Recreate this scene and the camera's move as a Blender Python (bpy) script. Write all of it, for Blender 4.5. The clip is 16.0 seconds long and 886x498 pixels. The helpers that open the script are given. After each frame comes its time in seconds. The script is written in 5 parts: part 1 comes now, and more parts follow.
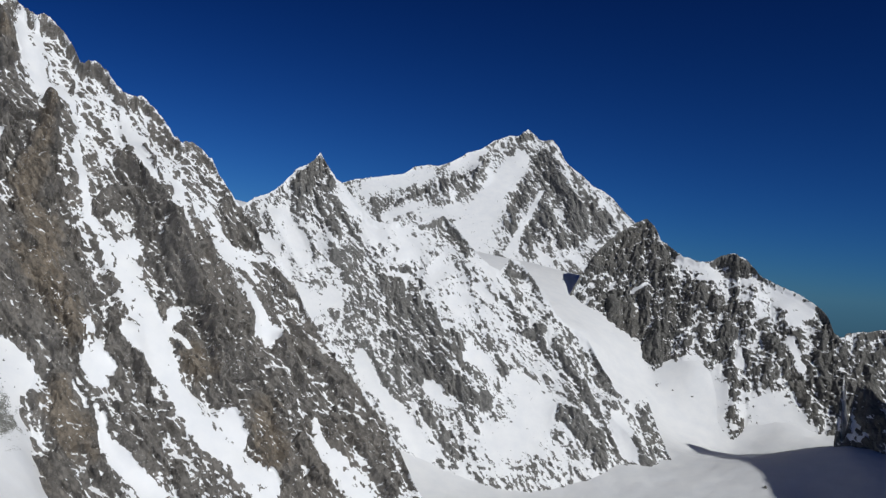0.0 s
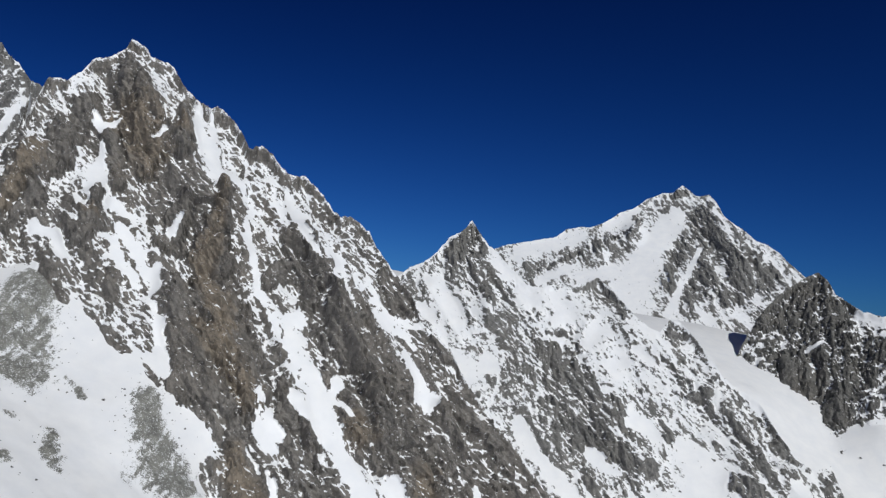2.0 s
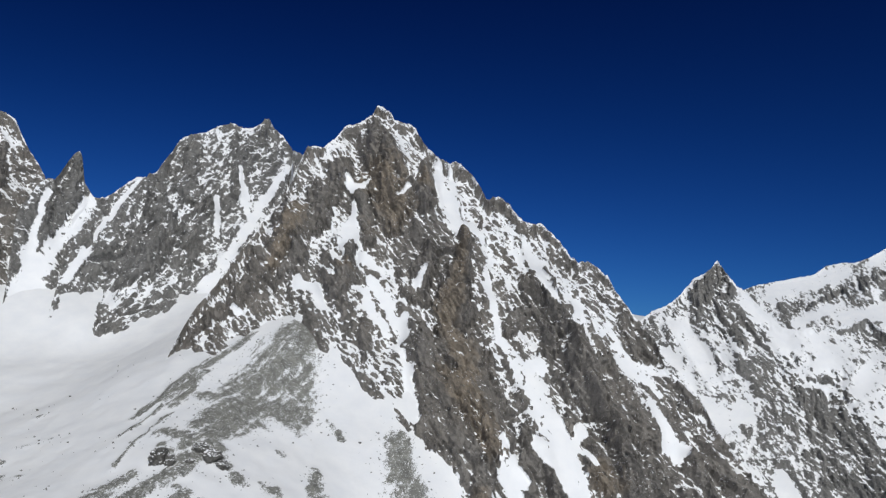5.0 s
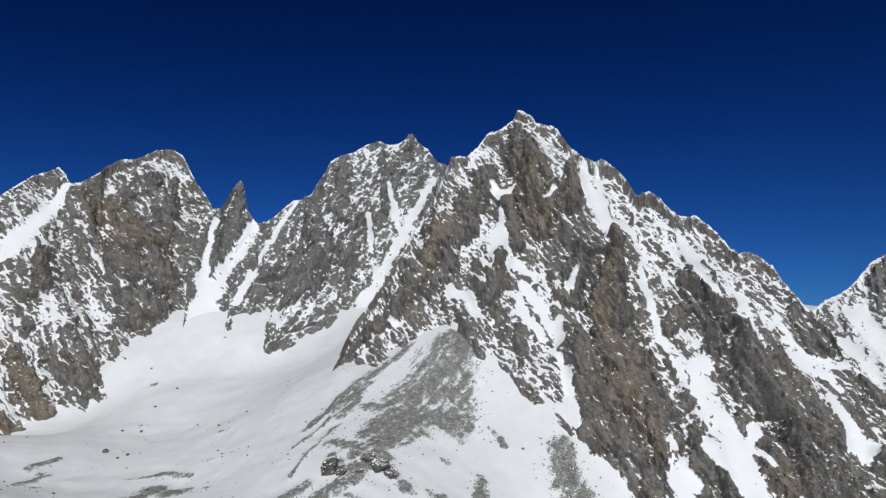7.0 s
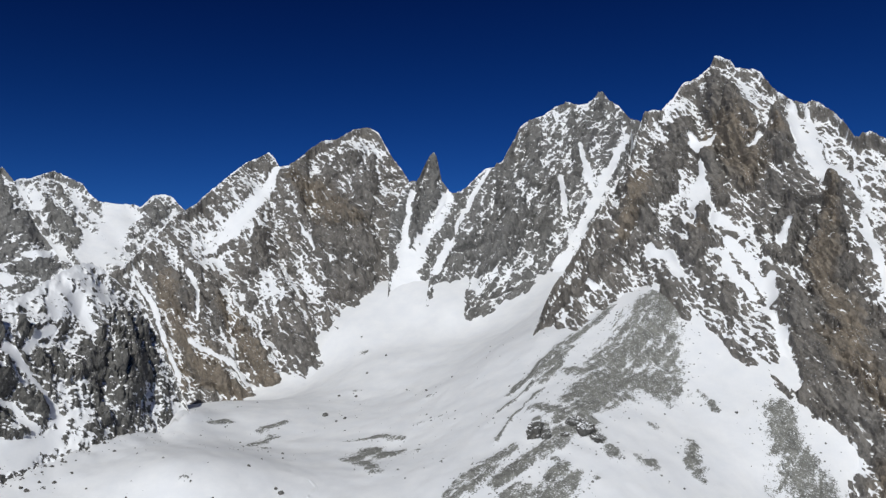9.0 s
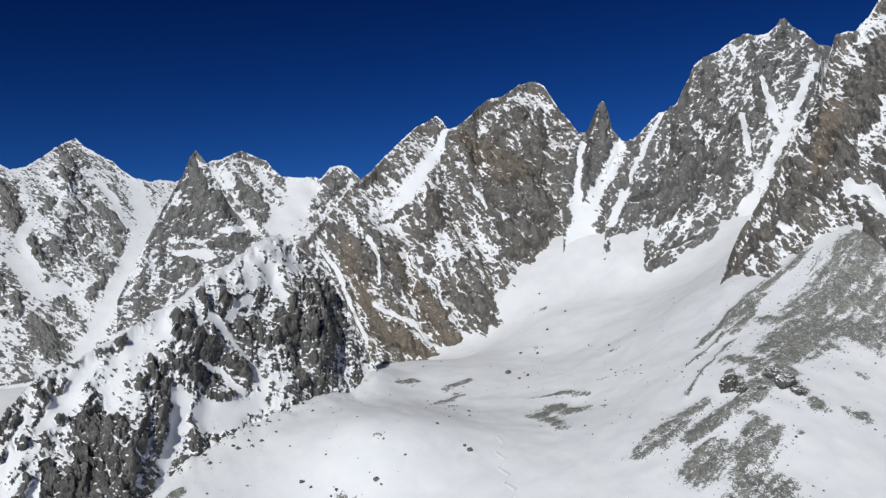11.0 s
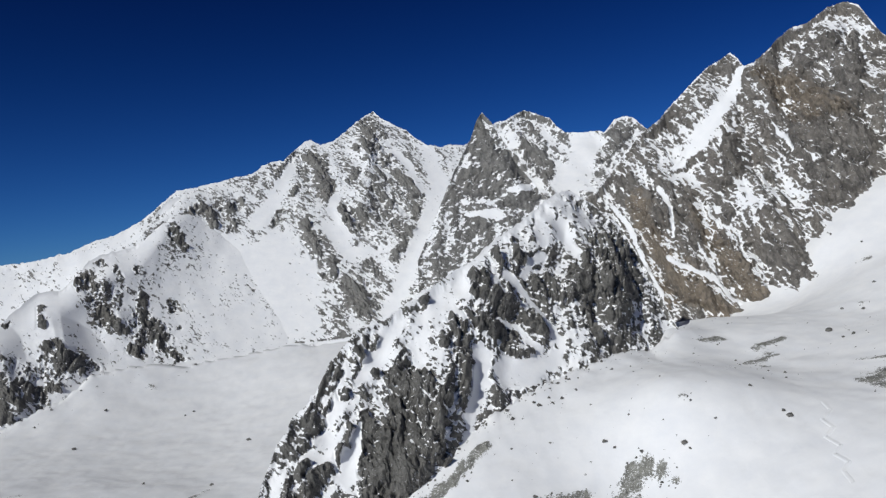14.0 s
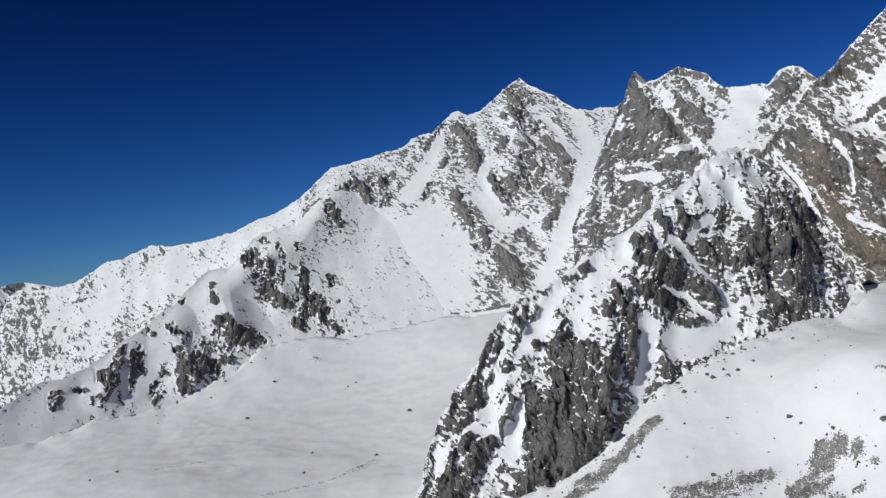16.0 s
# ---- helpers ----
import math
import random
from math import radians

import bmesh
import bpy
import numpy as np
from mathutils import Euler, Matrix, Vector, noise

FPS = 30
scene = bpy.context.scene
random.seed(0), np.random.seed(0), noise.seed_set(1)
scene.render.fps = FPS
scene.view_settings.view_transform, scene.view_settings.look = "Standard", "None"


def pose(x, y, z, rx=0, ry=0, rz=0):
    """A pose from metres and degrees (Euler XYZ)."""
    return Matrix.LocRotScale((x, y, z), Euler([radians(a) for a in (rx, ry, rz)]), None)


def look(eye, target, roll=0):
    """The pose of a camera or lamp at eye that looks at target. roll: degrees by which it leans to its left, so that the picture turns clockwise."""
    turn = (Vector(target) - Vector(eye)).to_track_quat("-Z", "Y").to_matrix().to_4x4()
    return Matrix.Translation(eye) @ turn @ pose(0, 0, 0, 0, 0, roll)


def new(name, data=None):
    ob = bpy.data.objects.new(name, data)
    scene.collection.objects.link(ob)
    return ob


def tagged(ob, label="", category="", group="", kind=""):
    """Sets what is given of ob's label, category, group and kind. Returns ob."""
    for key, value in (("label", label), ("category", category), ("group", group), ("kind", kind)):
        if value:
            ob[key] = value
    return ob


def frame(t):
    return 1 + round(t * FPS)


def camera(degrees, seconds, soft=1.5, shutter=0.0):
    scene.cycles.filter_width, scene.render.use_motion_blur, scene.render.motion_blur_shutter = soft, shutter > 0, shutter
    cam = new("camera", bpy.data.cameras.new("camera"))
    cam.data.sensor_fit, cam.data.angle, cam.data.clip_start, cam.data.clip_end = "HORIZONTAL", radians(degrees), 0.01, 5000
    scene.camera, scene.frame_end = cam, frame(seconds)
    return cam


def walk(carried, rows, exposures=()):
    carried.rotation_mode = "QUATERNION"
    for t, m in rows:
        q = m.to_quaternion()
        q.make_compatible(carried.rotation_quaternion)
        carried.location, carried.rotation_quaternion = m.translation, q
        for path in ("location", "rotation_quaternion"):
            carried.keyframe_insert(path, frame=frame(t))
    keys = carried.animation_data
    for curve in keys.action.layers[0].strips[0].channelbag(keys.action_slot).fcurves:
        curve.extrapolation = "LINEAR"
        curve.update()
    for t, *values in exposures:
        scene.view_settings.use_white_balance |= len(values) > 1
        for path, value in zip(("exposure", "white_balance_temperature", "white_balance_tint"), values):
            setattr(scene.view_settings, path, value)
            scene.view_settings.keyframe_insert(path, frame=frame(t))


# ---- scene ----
cam = camera(56.32, 16.0, soft=1.35)
# seconds, place, heading, pitch and roll in degrees
PATH = [
    (0.0, 0.0, -2.8, 0.0, -0.00, 1.33, 4.66),
    (0.5, 0.2, -3.3, 0.0, -3.24, 1.98, 3.94),
    (1.0, 0.4, -3.8, 0.0, -5.95, 3.11, 3.37),
    (1.5, 0.6, -4.3, 0.0, -8.26, 3.92, 3.26),
    (2.0, 0.9, -4.8, 0.0, -10.88, 5.09, 3.09),
    (2.5, 1.2, -5.2, 0.0, -13.29, 5.81, 3.41),
    (3.0, 1.5, -5.5, 0.0, -15.33, 6.47, 3.78),
    (3.5, 1.9, -5.7, 0.0, -18.13, 7.19, 3.75),
    (4.0, 2.2, -5.7, 0.0, -21.50, 7.30, 3.57),
    (6.5, 2.4, -3.4, 0.0, -35.35, 7.68, 0.87),
    (7.0, 1.9, -2.4, 0.0, -37.96, 7.51, 0.26),
    (7.5, 1.1, -1.3, 0.0, -40.48, 6.94, 0.17),
    (8.0, -0.0, 0.0, 0.0, -44.27, 6.61, -0.26),
    (8.5, -1.5, 1.3, 0.0, -47.63, 6.16, -0.67),
    (9.0, -3.4, 2.7, 0.0, -51.48, 5.20, -1.21),
    (11.5, -20.1, 8.9, 0.0, -66.06, 2.63, -4.49),
    (12.0, -24.9, 9.6, 0.0, -68.93, 2.69, -5.04),
    (12.5, -30.6, 9.5, 0.0, -72.80, 2.80, -4.84),
    (13.0, -36.6, 9.2, 0.0, -75.92, 2.36, -4.28),
    (13.5, -43.0, 9.0, 0.0, -78.25, 1.73, -3.77),
    (14.0, -50.3, 6.0, 0.0, -83.19, 1.35, -5.40),
    (14.5, -57.7, 4.5, 0.0, -85.58, 0.70, -6.29),
    (15.0, -65.5, 1.2, -0.0, -88.99, -0.01, -6.89),
    (15.5, -73.7, -1.7, -0.0, -91.32, -0.09, -6.95),
    (16.0, -82.2, -5.1, 0.0, -93.54, 0.40, -7.04),
]


def heading_pose(x, y, z, yaw, pitch, roll):
    return pose(x, y, z, 90 + pitch, 0, -yaw) @ pose(0, 0, 0, 0, 0, roll)


walk(cam, [(t, heading_pose(x, y, z, yaw, pitch, roll)) for t, x, y, z, yaw, pitch, roll in PATH],
     [(0.0, -0.06), (8.0, 0.0), (16.0, 0.06)])

# ---- light ----
SUN_AZ, SUN_EL = 138.0, 34.0
world = bpy.data.worlds.new("world")
scene.world = world
world.use_nodes = True
nt = world.node_tree
sky = nt.nodes.new("ShaderNodeTexSky")
sky.sky_type = 'NISHITA'
sky.sun_disc = False
sky.sun_elevation = radians(SUN_EL)
sky.sun_rotation = radians(SUN_AZ)
sky.altitude = 1500
sky.air_density = 1.0
sky.dust_density = 0.15
sky.ozone_density = 6.0
nt.nodes["Background"].inputs["Strength"].default_value = 0.048
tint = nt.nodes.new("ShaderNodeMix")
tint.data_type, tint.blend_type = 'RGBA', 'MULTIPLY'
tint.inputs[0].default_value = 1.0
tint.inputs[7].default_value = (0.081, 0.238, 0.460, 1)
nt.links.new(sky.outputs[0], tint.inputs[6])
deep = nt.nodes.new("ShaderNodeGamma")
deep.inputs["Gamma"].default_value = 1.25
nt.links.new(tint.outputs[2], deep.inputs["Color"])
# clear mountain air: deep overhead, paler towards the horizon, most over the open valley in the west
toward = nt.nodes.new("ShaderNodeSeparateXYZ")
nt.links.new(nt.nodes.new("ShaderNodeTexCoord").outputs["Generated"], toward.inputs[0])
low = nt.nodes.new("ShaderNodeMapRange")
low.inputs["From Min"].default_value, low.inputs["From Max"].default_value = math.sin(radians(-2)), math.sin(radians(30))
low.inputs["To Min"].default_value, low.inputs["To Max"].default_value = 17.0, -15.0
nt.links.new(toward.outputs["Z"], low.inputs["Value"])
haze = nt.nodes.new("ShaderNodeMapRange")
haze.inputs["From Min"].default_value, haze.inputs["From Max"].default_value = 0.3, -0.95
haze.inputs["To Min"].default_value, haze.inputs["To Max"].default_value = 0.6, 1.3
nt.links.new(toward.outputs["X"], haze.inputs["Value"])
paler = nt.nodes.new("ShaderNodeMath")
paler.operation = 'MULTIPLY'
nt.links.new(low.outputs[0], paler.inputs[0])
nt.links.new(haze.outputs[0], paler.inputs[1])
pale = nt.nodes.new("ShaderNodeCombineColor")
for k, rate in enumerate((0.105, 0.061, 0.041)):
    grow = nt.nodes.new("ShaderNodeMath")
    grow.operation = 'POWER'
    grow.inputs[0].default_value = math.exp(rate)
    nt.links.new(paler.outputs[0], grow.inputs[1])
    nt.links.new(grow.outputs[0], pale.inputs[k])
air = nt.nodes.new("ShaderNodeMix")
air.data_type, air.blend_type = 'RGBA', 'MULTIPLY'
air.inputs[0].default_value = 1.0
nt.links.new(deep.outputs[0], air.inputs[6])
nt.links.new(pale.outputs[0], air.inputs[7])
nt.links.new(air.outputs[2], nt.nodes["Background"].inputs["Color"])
sun_data = bpy.data.lights.new("sun", 'SUN')
sun_data.energy = 3.05
sun_data.angle = radians(0.5)
sun_data.color = (0.975, 0.985, 0.962)
sun = new("sun", sun_data)
sd = Vector((math.sin(radians(SUN_AZ)) * math.cos(radians(SUN_EL)), math.cos(radians(SUN_AZ)) * math.cos(radians(SUN_EL)), math.sin(radians(SUN_EL))))
sun.matrix_world = look(sd * 3000, (0, 0, 0))
scene.view_settings.exposure = 0.0


# ---- noise ----
def lattice(ix, iy, seed):
    h = (ix.astype(np.int64) * 374761393 + iy.astype(np.int64) * 668265263 + seed * 1442695041) & 0xFFFFFFFF
    h = ((h ^ (h >> 13)) * 1274126177) & 0xFFFFFFFF
    return ((h ^ (h >> 16)) & 0xFFFF) / 65535.0


def vnoise(x, y, seed):
    """Smooth value noise from 0 to 1."""
    ix, iy = np.floor(x), np.floor(y)
    fx, fy = x - ix, y - iy
    fx, fy = fx * fx * fx * (fx * (fx * 6 - 15) + 10), fy * fy * fy * (fy * (fy * 6 - 15) + 10)
    a, b = lattice(ix, iy, seed), lattice(ix + 1, iy, seed)
    c, d = lattice(ix, iy + 1, seed), lattice(ix + 1, iy + 1, seed)
    return (a + (b - a) * fx) * (1 - fy) + (c + (d - c) * fx) * fy


def fbm(x, y, seed, octaves=4, gain=0.5):
    total, amp, top = 0, 1.0, 0
    for k in range(octaves):
        total = total + amp * vnoise(x, y, seed + 17 * k)
        top += amp
        x, y, amp = x * 1.97 + 11.3 - 0.33 * y, y * 1.97 + 7.1 + 0.33 * x, amp * gain
    return total / top


def ridged(x, y, seed, octaves=4, gain=0.5):
    total, amp, top = 0, 1.0, 0
    for k in range(octaves):
        total = total + amp * (1 - np.abs(2 * vnoise(x, y, seed + 13 * k) - 1)) ** 1.5
        top += amp
        x, y, amp = x * 2.03 + 5.2 - 0.2 * y, y * 2.03 + 1.7 + 0.2 * x, amp * gain
    return total / top


def flatirons(x, y, wide, tall, seed, lean=0.0):
    """Overlapping slabs of rock with pointed tops, flanks that fall away and long fronts; about -0.5 to 0.5."""
    x, y = x / wide, y / tall
    ix, iy = np.floor(x), np.floor(y)
    best = np.full(np.broadcast(x, y).shape, -9.0)
    for i in (-1, 0, 1):
        for j in (-1, 0, 1):
            cx, cy = ix + i, iy + j
            px = cx + lattice(cx, cy, seed)
            py = cy + lattice(cx, cy, seed + 1)
            up, side = y - py, x - px
            tilt = lean + 0.9 * (lattice(cx, cy, seed + 3) - 0.5)
            fall = np.where(up > 0, 1.5 * up, -0.35 * up) + 1.15 * np.abs(side + 0.25 * up) + tilt * side
            best = np.maximum(best, 1.0 * lattice(cx, cy, seed + 2) - fall)
    return best - 0.35


def smooth(a, b, x):
    t = np.clip((x - a) / (b - a), 0, 1)
    return t * t * (3 - 2 * t)


# ---- materials ----
def nodes_of(name):
    m = bpy.data.materials.new(name)
    m.use_nodes = True
    t = m.node_tree
    return m, t, t.nodes["Principled BSDF"]


def link(t, a, b):
    t.links.new(a, b)


def tex_noise(t, vec, scale, detail=6, rough=0.6):
    n = t.nodes.new("ShaderNodeTexNoise")
    n.inputs["Scale"].default_value, n.inputs["Detail"].default_value, n.inputs["Roughness"].default_value = scale, detail, rough
    link(t, vec, n.inputs["Vector"])
    return n.outputs["Fac"]


def calc(t, op, a, b, c=None, clamp=False):
    n = t.nodes.new("ShaderNodeMath")
    n.operation, n.use_clamp = op, clamp
    for i, v in enumerate((a, b, c)):
        if v is None:
            continue
        if isinstance(v, (int, float)):
            n.inputs[i].default_value = v
        else:
            link(t, v, n.inputs[i])
    return n.outputs[0]


def ramp(t, fac, stops):
    n = t.nodes.new("ShaderNodeValToRGB")
    while len(n.color_ramp.elements) < len(stops):
        n.color_ramp.elements.new(0.5)
    for e, (p, c) in zip(n.color_ramp.elements, stops):
        e.position, e.color = p, (*c, 1)
    link(t, fac, n.inputs[0])
    return n.outputs[0]


def blend(t, fac, a, b):
    n = t.nodes.new("ShaderNodeMix")
    n.data_type = 'RGBA'
    link(t, fac, n.inputs[0])
    for s, v in ((n.inputs[6], a), (n.inputs[7], b)):
        if isinstance(v, tuple):
            s.default_value = (*v, 1)
        else:
            link(t, v, s)
    return n.outputs[2]


OCHRE = (0.218, 0.170, 0.115)


def alpine_material(name, rock_dark, rock_mid, rock_warm, warmth=0.5, edge=0.48, dust=0.12, crisp=13.0, white=1.0, coarse=1.0, pebble=0.42):
    """Bare granite and wind-packed snow, laid by the mesh's own snow cover."""
    m, t, bsdf = nodes_of(name)
    co = t.nodes.new("ShaderNodeTexCoord").outputs["Object"]
    cover = t.nodes.new("ShaderNodeAttribute")
    cover.attribute_name = "snow"
    fine = tex_noise(t, co, 0.16, 7, 0.7)
    mid = tex_noise(t, co, 0.03, 5, 0.6)
    big = tex_noise(t, co, 0.006, 4, 0.55)
    rock = ramp(t, fine, [(0.2, rock_dark), (0.5, rock_mid), (0.8, tuple(c * 1.3 for c in rock_mid))])
    stain = calc(t, 'ADD', calc(t, 'MULTIPLY', big, 0.65), calc(t, 'MULTIPLY', mid, 0.35))
    stain = calc(t, 'MULTIPLY', calc(t, 'SUBTRACT', stain, 1 - warmth, None), 2.0, None, True)
    rock = blend(t, stain, rock, rock_warm)
    ochre = t.nodes.new("ShaderNodeAttribute")
    ochre.attribute_name = "ochre"
    rock = blend(t, calc(t, 'MULTIPLY', ochre.outputs["Fac"], calc(t, 'ADD', 0.4, calc(t, 'MULTIPLY', mid, 0.5))), rock, OCHRE)
    slant = t.nodes.new("ShaderNodeMapping")
    slant.inputs["Rotation"].default_value = (0.3, 0.35, 0.4)
    slant.inputs["Scale"].default_value = (1.1, 1.1, 0.62)
    link(t, co, slant.inputs["Vector"])
    grainy = slant.outputs[0]
    crack = calc(t, 'MULTIPLY_ADD', calc(t, 'ABSOLUTE', calc(t, 'SUBTRACT', tex_noise(t, grainy, 0.075, 6, 0.6), 0.5), None), 16.0, 0.55, True)
    rock = blend(t, crack, tuple(c * 0.6 for c in rock_dark), rock)
    joint = calc(t, 'MULTIPLY_ADD', calc(t, 'ABSOLUTE', calc(t, 'SUBTRACT', tex_noise(t, grainy, 0.024, 7, 0.62), 0.5), None), 28.0, 0.45, True)
    rock = blend(t, joint, tuple(c * 0.6 for c in rock_dark), rock)
    # joint blocks, each of its own shade
    wobble = t.nodes.new("ShaderNodeVectorMath")
    wobble.operation = 'MULTIPLY_ADD'
    tilt = t.nodes.new("ShaderNodeTexNoise")
    tilt.inputs["Scale"].default_value, tilt.inputs["Detail"].default_value = 0.09, 3
    link(t, co, tilt.inputs["Vector"])
    link(t, tilt.outputs["Color"], wobble.inputs[0])
    wobble.inputs[1].default_value = (14, 14, 14)
    link(t, grainy, wobble.inputs[2])
    block = t.nodes.new("ShaderNodeTexVoronoi")
    block.inputs["Scale"].default_value = 0.075
    link(t, wobble.outputs[0], block.inputs["Vector"])
    shade = t.nodes.new("ShaderNodeSeparateColor")
    link(t, block.outputs["Color"], shade.inputs[0])
    gain = calc(t, 'MULTIPLY_ADD', shade.outputs[0], 0.35, 0.83)
    toned = t.nodes.new("ShaderNodeVectorMath")
    toned.operation = 'SCALE'
    link(t, rock, toned.inputs[0])
    link(t, gain, toned.inputs["Scale"])
    rock = toned.outputs[0]
    mask = calc(t, 'ADD', cover.outputs["Fac"], calc(t, 'MULTIPLY', calc(t, 'SUBTRACT', fine, 0.5), edge * 2 * coarse))
    grit = tex_noise(t, co, pebble, 3, 0.7)
    mask = calc(t, 'ADD', mask, calc(t, 'MULTIPLY', calc(t, 'SUBTRACT', grit, 0.5), edge * 2.6))
    mask = calc(t, 'MULTIPLY', calc(t, 'SUBTRACT', mask, 0.5 - 1.3 / crisp), crisp, None, True)
    veil = calc(t, 'MULTIPLY', calc(t, 'SUBTRACT', tex_noise(t, co, 0.9, 3, 0.7), 0.35), dust * 3, None, True)
    # flecks of snow caught on the rock
    fleck = calc(t, 'ADD', calc(t, 'MULTIPLY', tex_noise(t, grainy, 0.42, 3, 0.65), 0.7), calc(t, 'MULTIPLY', mid, 0.3))
    veil = calc(t, 'ADD', veil, calc(t, 'MULTIPLY', calc(t, 'SUBTRACT', fleck, 0.605), 14.0, None, True), None, True)
    rock = blend(t, veil, rock, (0.8, 0.8, 0.82))
    snow = ramp(t, mid, [(0.3, tuple(white * c for c in (0.80, 0.81, 0.83))), (0.7, tuple(white * c for c in (0.88, 0.88, 0.88)))])
    link(t, blend(t, mask, rock, snow), bsdf.inputs["Base Color"])
    bsdf.inputs["Roughness"].default_value = 0.75
    bsdf.inputs["Specular IOR Level"].default_value = 0.25
    bump = t.nodes.new("ShaderNodeBump")
    bump.inputs["Distance"].default_value = 2.2
    strength = calc(t, 'SUBTRACT', 0.9, calc(t, 'MULTIPLY', mask, 0.8))
    link(t, strength, bump.inputs["Strength"])
    height = calc(t, 'ADD', calc(t, 'MULTIPLY', fine, 0.8), calc(t, 'MULTIPLY', block.outputs["Distance"], 1.1))
    height = calc(t, 'ADD', height, calc(t, 'MULTIPLY', calc(t, 'MULTIPLY', joint, crack), 0.5))
    link(t, height, bump.inputs["Height"])
    link(t, bump.outputs[0], bsdf.inputs["Normal"])
    return m


GREY = alpine_material("granite_and_snow", (0.080, 0.078, 0.073), (0.160, 0.155, 0.143), (0.165, 0.146, 0.118), 0.50, dust=0.10)
BROWN = alpine_material("warm_granite_and_snow", (0.080, 0.074, 0.066), (0.165, 0.152, 0.135), (0.168, 0.141, 0.110), 0.54, dust=0.07)
DARK = alpine_material("dark_gneiss_and_snow", (0.055, 0.053, 0.050), (0.126, 0.122, 0.112), (0.150, 0.130, 0.102), 0.50, dust=0.03)
FIELD = alpine_material("snowfield", (0.105, 0.104, 0.090), (0.195, 0.194, 0.166), (0.19, 0.183, 0.148), 0.45, 0.8, dust=0.16, crisp=6.0, white=0.94, coarse=0.5, pebble=0.5)


# ---- mesh helpers ----
def grid_mesh(name, P, snow, material, wrap=False, keep=None, warm=None):
    """A mesh from an array of rows x columns x 3, with its snow cover."""
    rows, cols = P.shape[:2]
    idx = np.arange(rows * cols).reshape(rows, cols)
    if wrap:
        idx = np.concatenate([idx, idx[:, :1]], axis=1)
    quads = np.stack([idx[:-1, :-1], idx[1:, :-1], idx[1:, 1:], idx[:-1, 1:]], axis=-1).reshape(-1, 4)
    if keep is not None:
        quads = quads[keep.reshape(-1)]
    used, quads = np.unique(quads, return_inverse=True)
    quads = quads.reshape(-1, 4)
    P, snow = P.reshape(-1, 3)[used], snow.reshape(-1)[used]
    warm = None if warm is None else warm.reshape(-1)[used]
    me = bpy.data.meshes.new(name)
    me.vertices.add(len(used))
    me.vertices.foreach_set("co", P.reshape(-1).astype(np.float32))
    me.loops.add(quads.size)
    me.loops.foreach_set("vertex_index", quads.reshape(-1).astype(np.int32))
    me.polygons.add(len(quads))
    me.polygons.foreach_set("loop_start", np.arange(0, quads.size, 4, dtype=np.int32))
    me.update(calc_edges=True)
    at = me.attributes.new("snow", 'FLOAT', 'POINT')
    at.data.foreach_set("value", snow.reshape(-1).astype(np.float32))
    if warm is not None:
        me.attributes.new("ochre", 'FLOAT', 'POINT').data.foreach_set("value", warm.reshape(-1).astype(np.float32))
    me.materials.append(material)
    cover = snow.reshape(-1)[quads].mean(axis=1)
    me.polygons.foreach_set("use_smooth", cover > 0.6)
    return me


def normals(P):
    du = np.gradient(P, axis=1)
    dv = np.gradient(P, axis=0)
    n = np.cross(dv, du)
    return n / np.maximum(np.linalg.norm(n, axis=2, keepdims=True), 1e-9)


def box(d, k):
    """The mean over a square of 2k + 1 cells."""
    for axis in (0, 1):
        pad = [(0, 0), (0, 0)]
        pad[axis] = (k + 1, k)
        c = np.cumsum(np.pad(d, pad, mode="edge"), axis=axis)
        n = d.shape[axis]
        hi, lo = np.take(c, range(2 * k + 1, 2 * k + 1 + n), axis), np.take(c, range(n), axis)
        d = (hi - lo) / (2 * k + 1)
    return d


def along(u, z, line):
    """How far a place on the face is from a line whose half-width changes: 0 on it, 1 at its edge."""
    best = np.full(u.shape, 9.0)
    pts = list(line)
    if len(pts) == 1:
        pts = pts * 2
    for (u0, z0, w0), (u1, z1, w1) in zip(pts[:-1], pts[1:]):
        du, dz = u1 - u0, z1 - z0
        s = np.clip(((u - u0) * du + (z - z0) * dz) / max(du * du + dz * dz, 1e-6), 0, 1)
        d = np.hypot(u - u0 - s * du, z - z0 - s * dz) / (w0 + s * (w1 - w0))
        best = np.minimum(best, d)
    return best


def connected(marks, least):
    """Numbers each joined patch of one mark from 1 up; small patches and unmarked cells are 0."""
    rows, cols = marks.shape
    flat = marks.reshape(-1).tolist()
    found = [0] * len(flat)
    count = 0
    for start in np.flatnonzero(marks.reshape(-1)).tolist():
        if found[start]:
            continue
        mark, patch, todo = flat[start], [], [start]
        found[start] = -1
        while todo:
            c = todo.pop()
            patch.append(c)
            col = c % cols
            for q in (c - cols, c + cols, c - 1 if col else -1, c + 1 if col < cols - 1 else -1):
                if 0 <= q < len(flat) and not found[q] and flat[q] == mark:
                    found[q] = -1
                    todo.append(q)
        if len(patch) >= least:
            count += 1
            for c in patch:
                found[c] = count
    return np.maximum(np.array(found).reshape(rows, cols), 0)


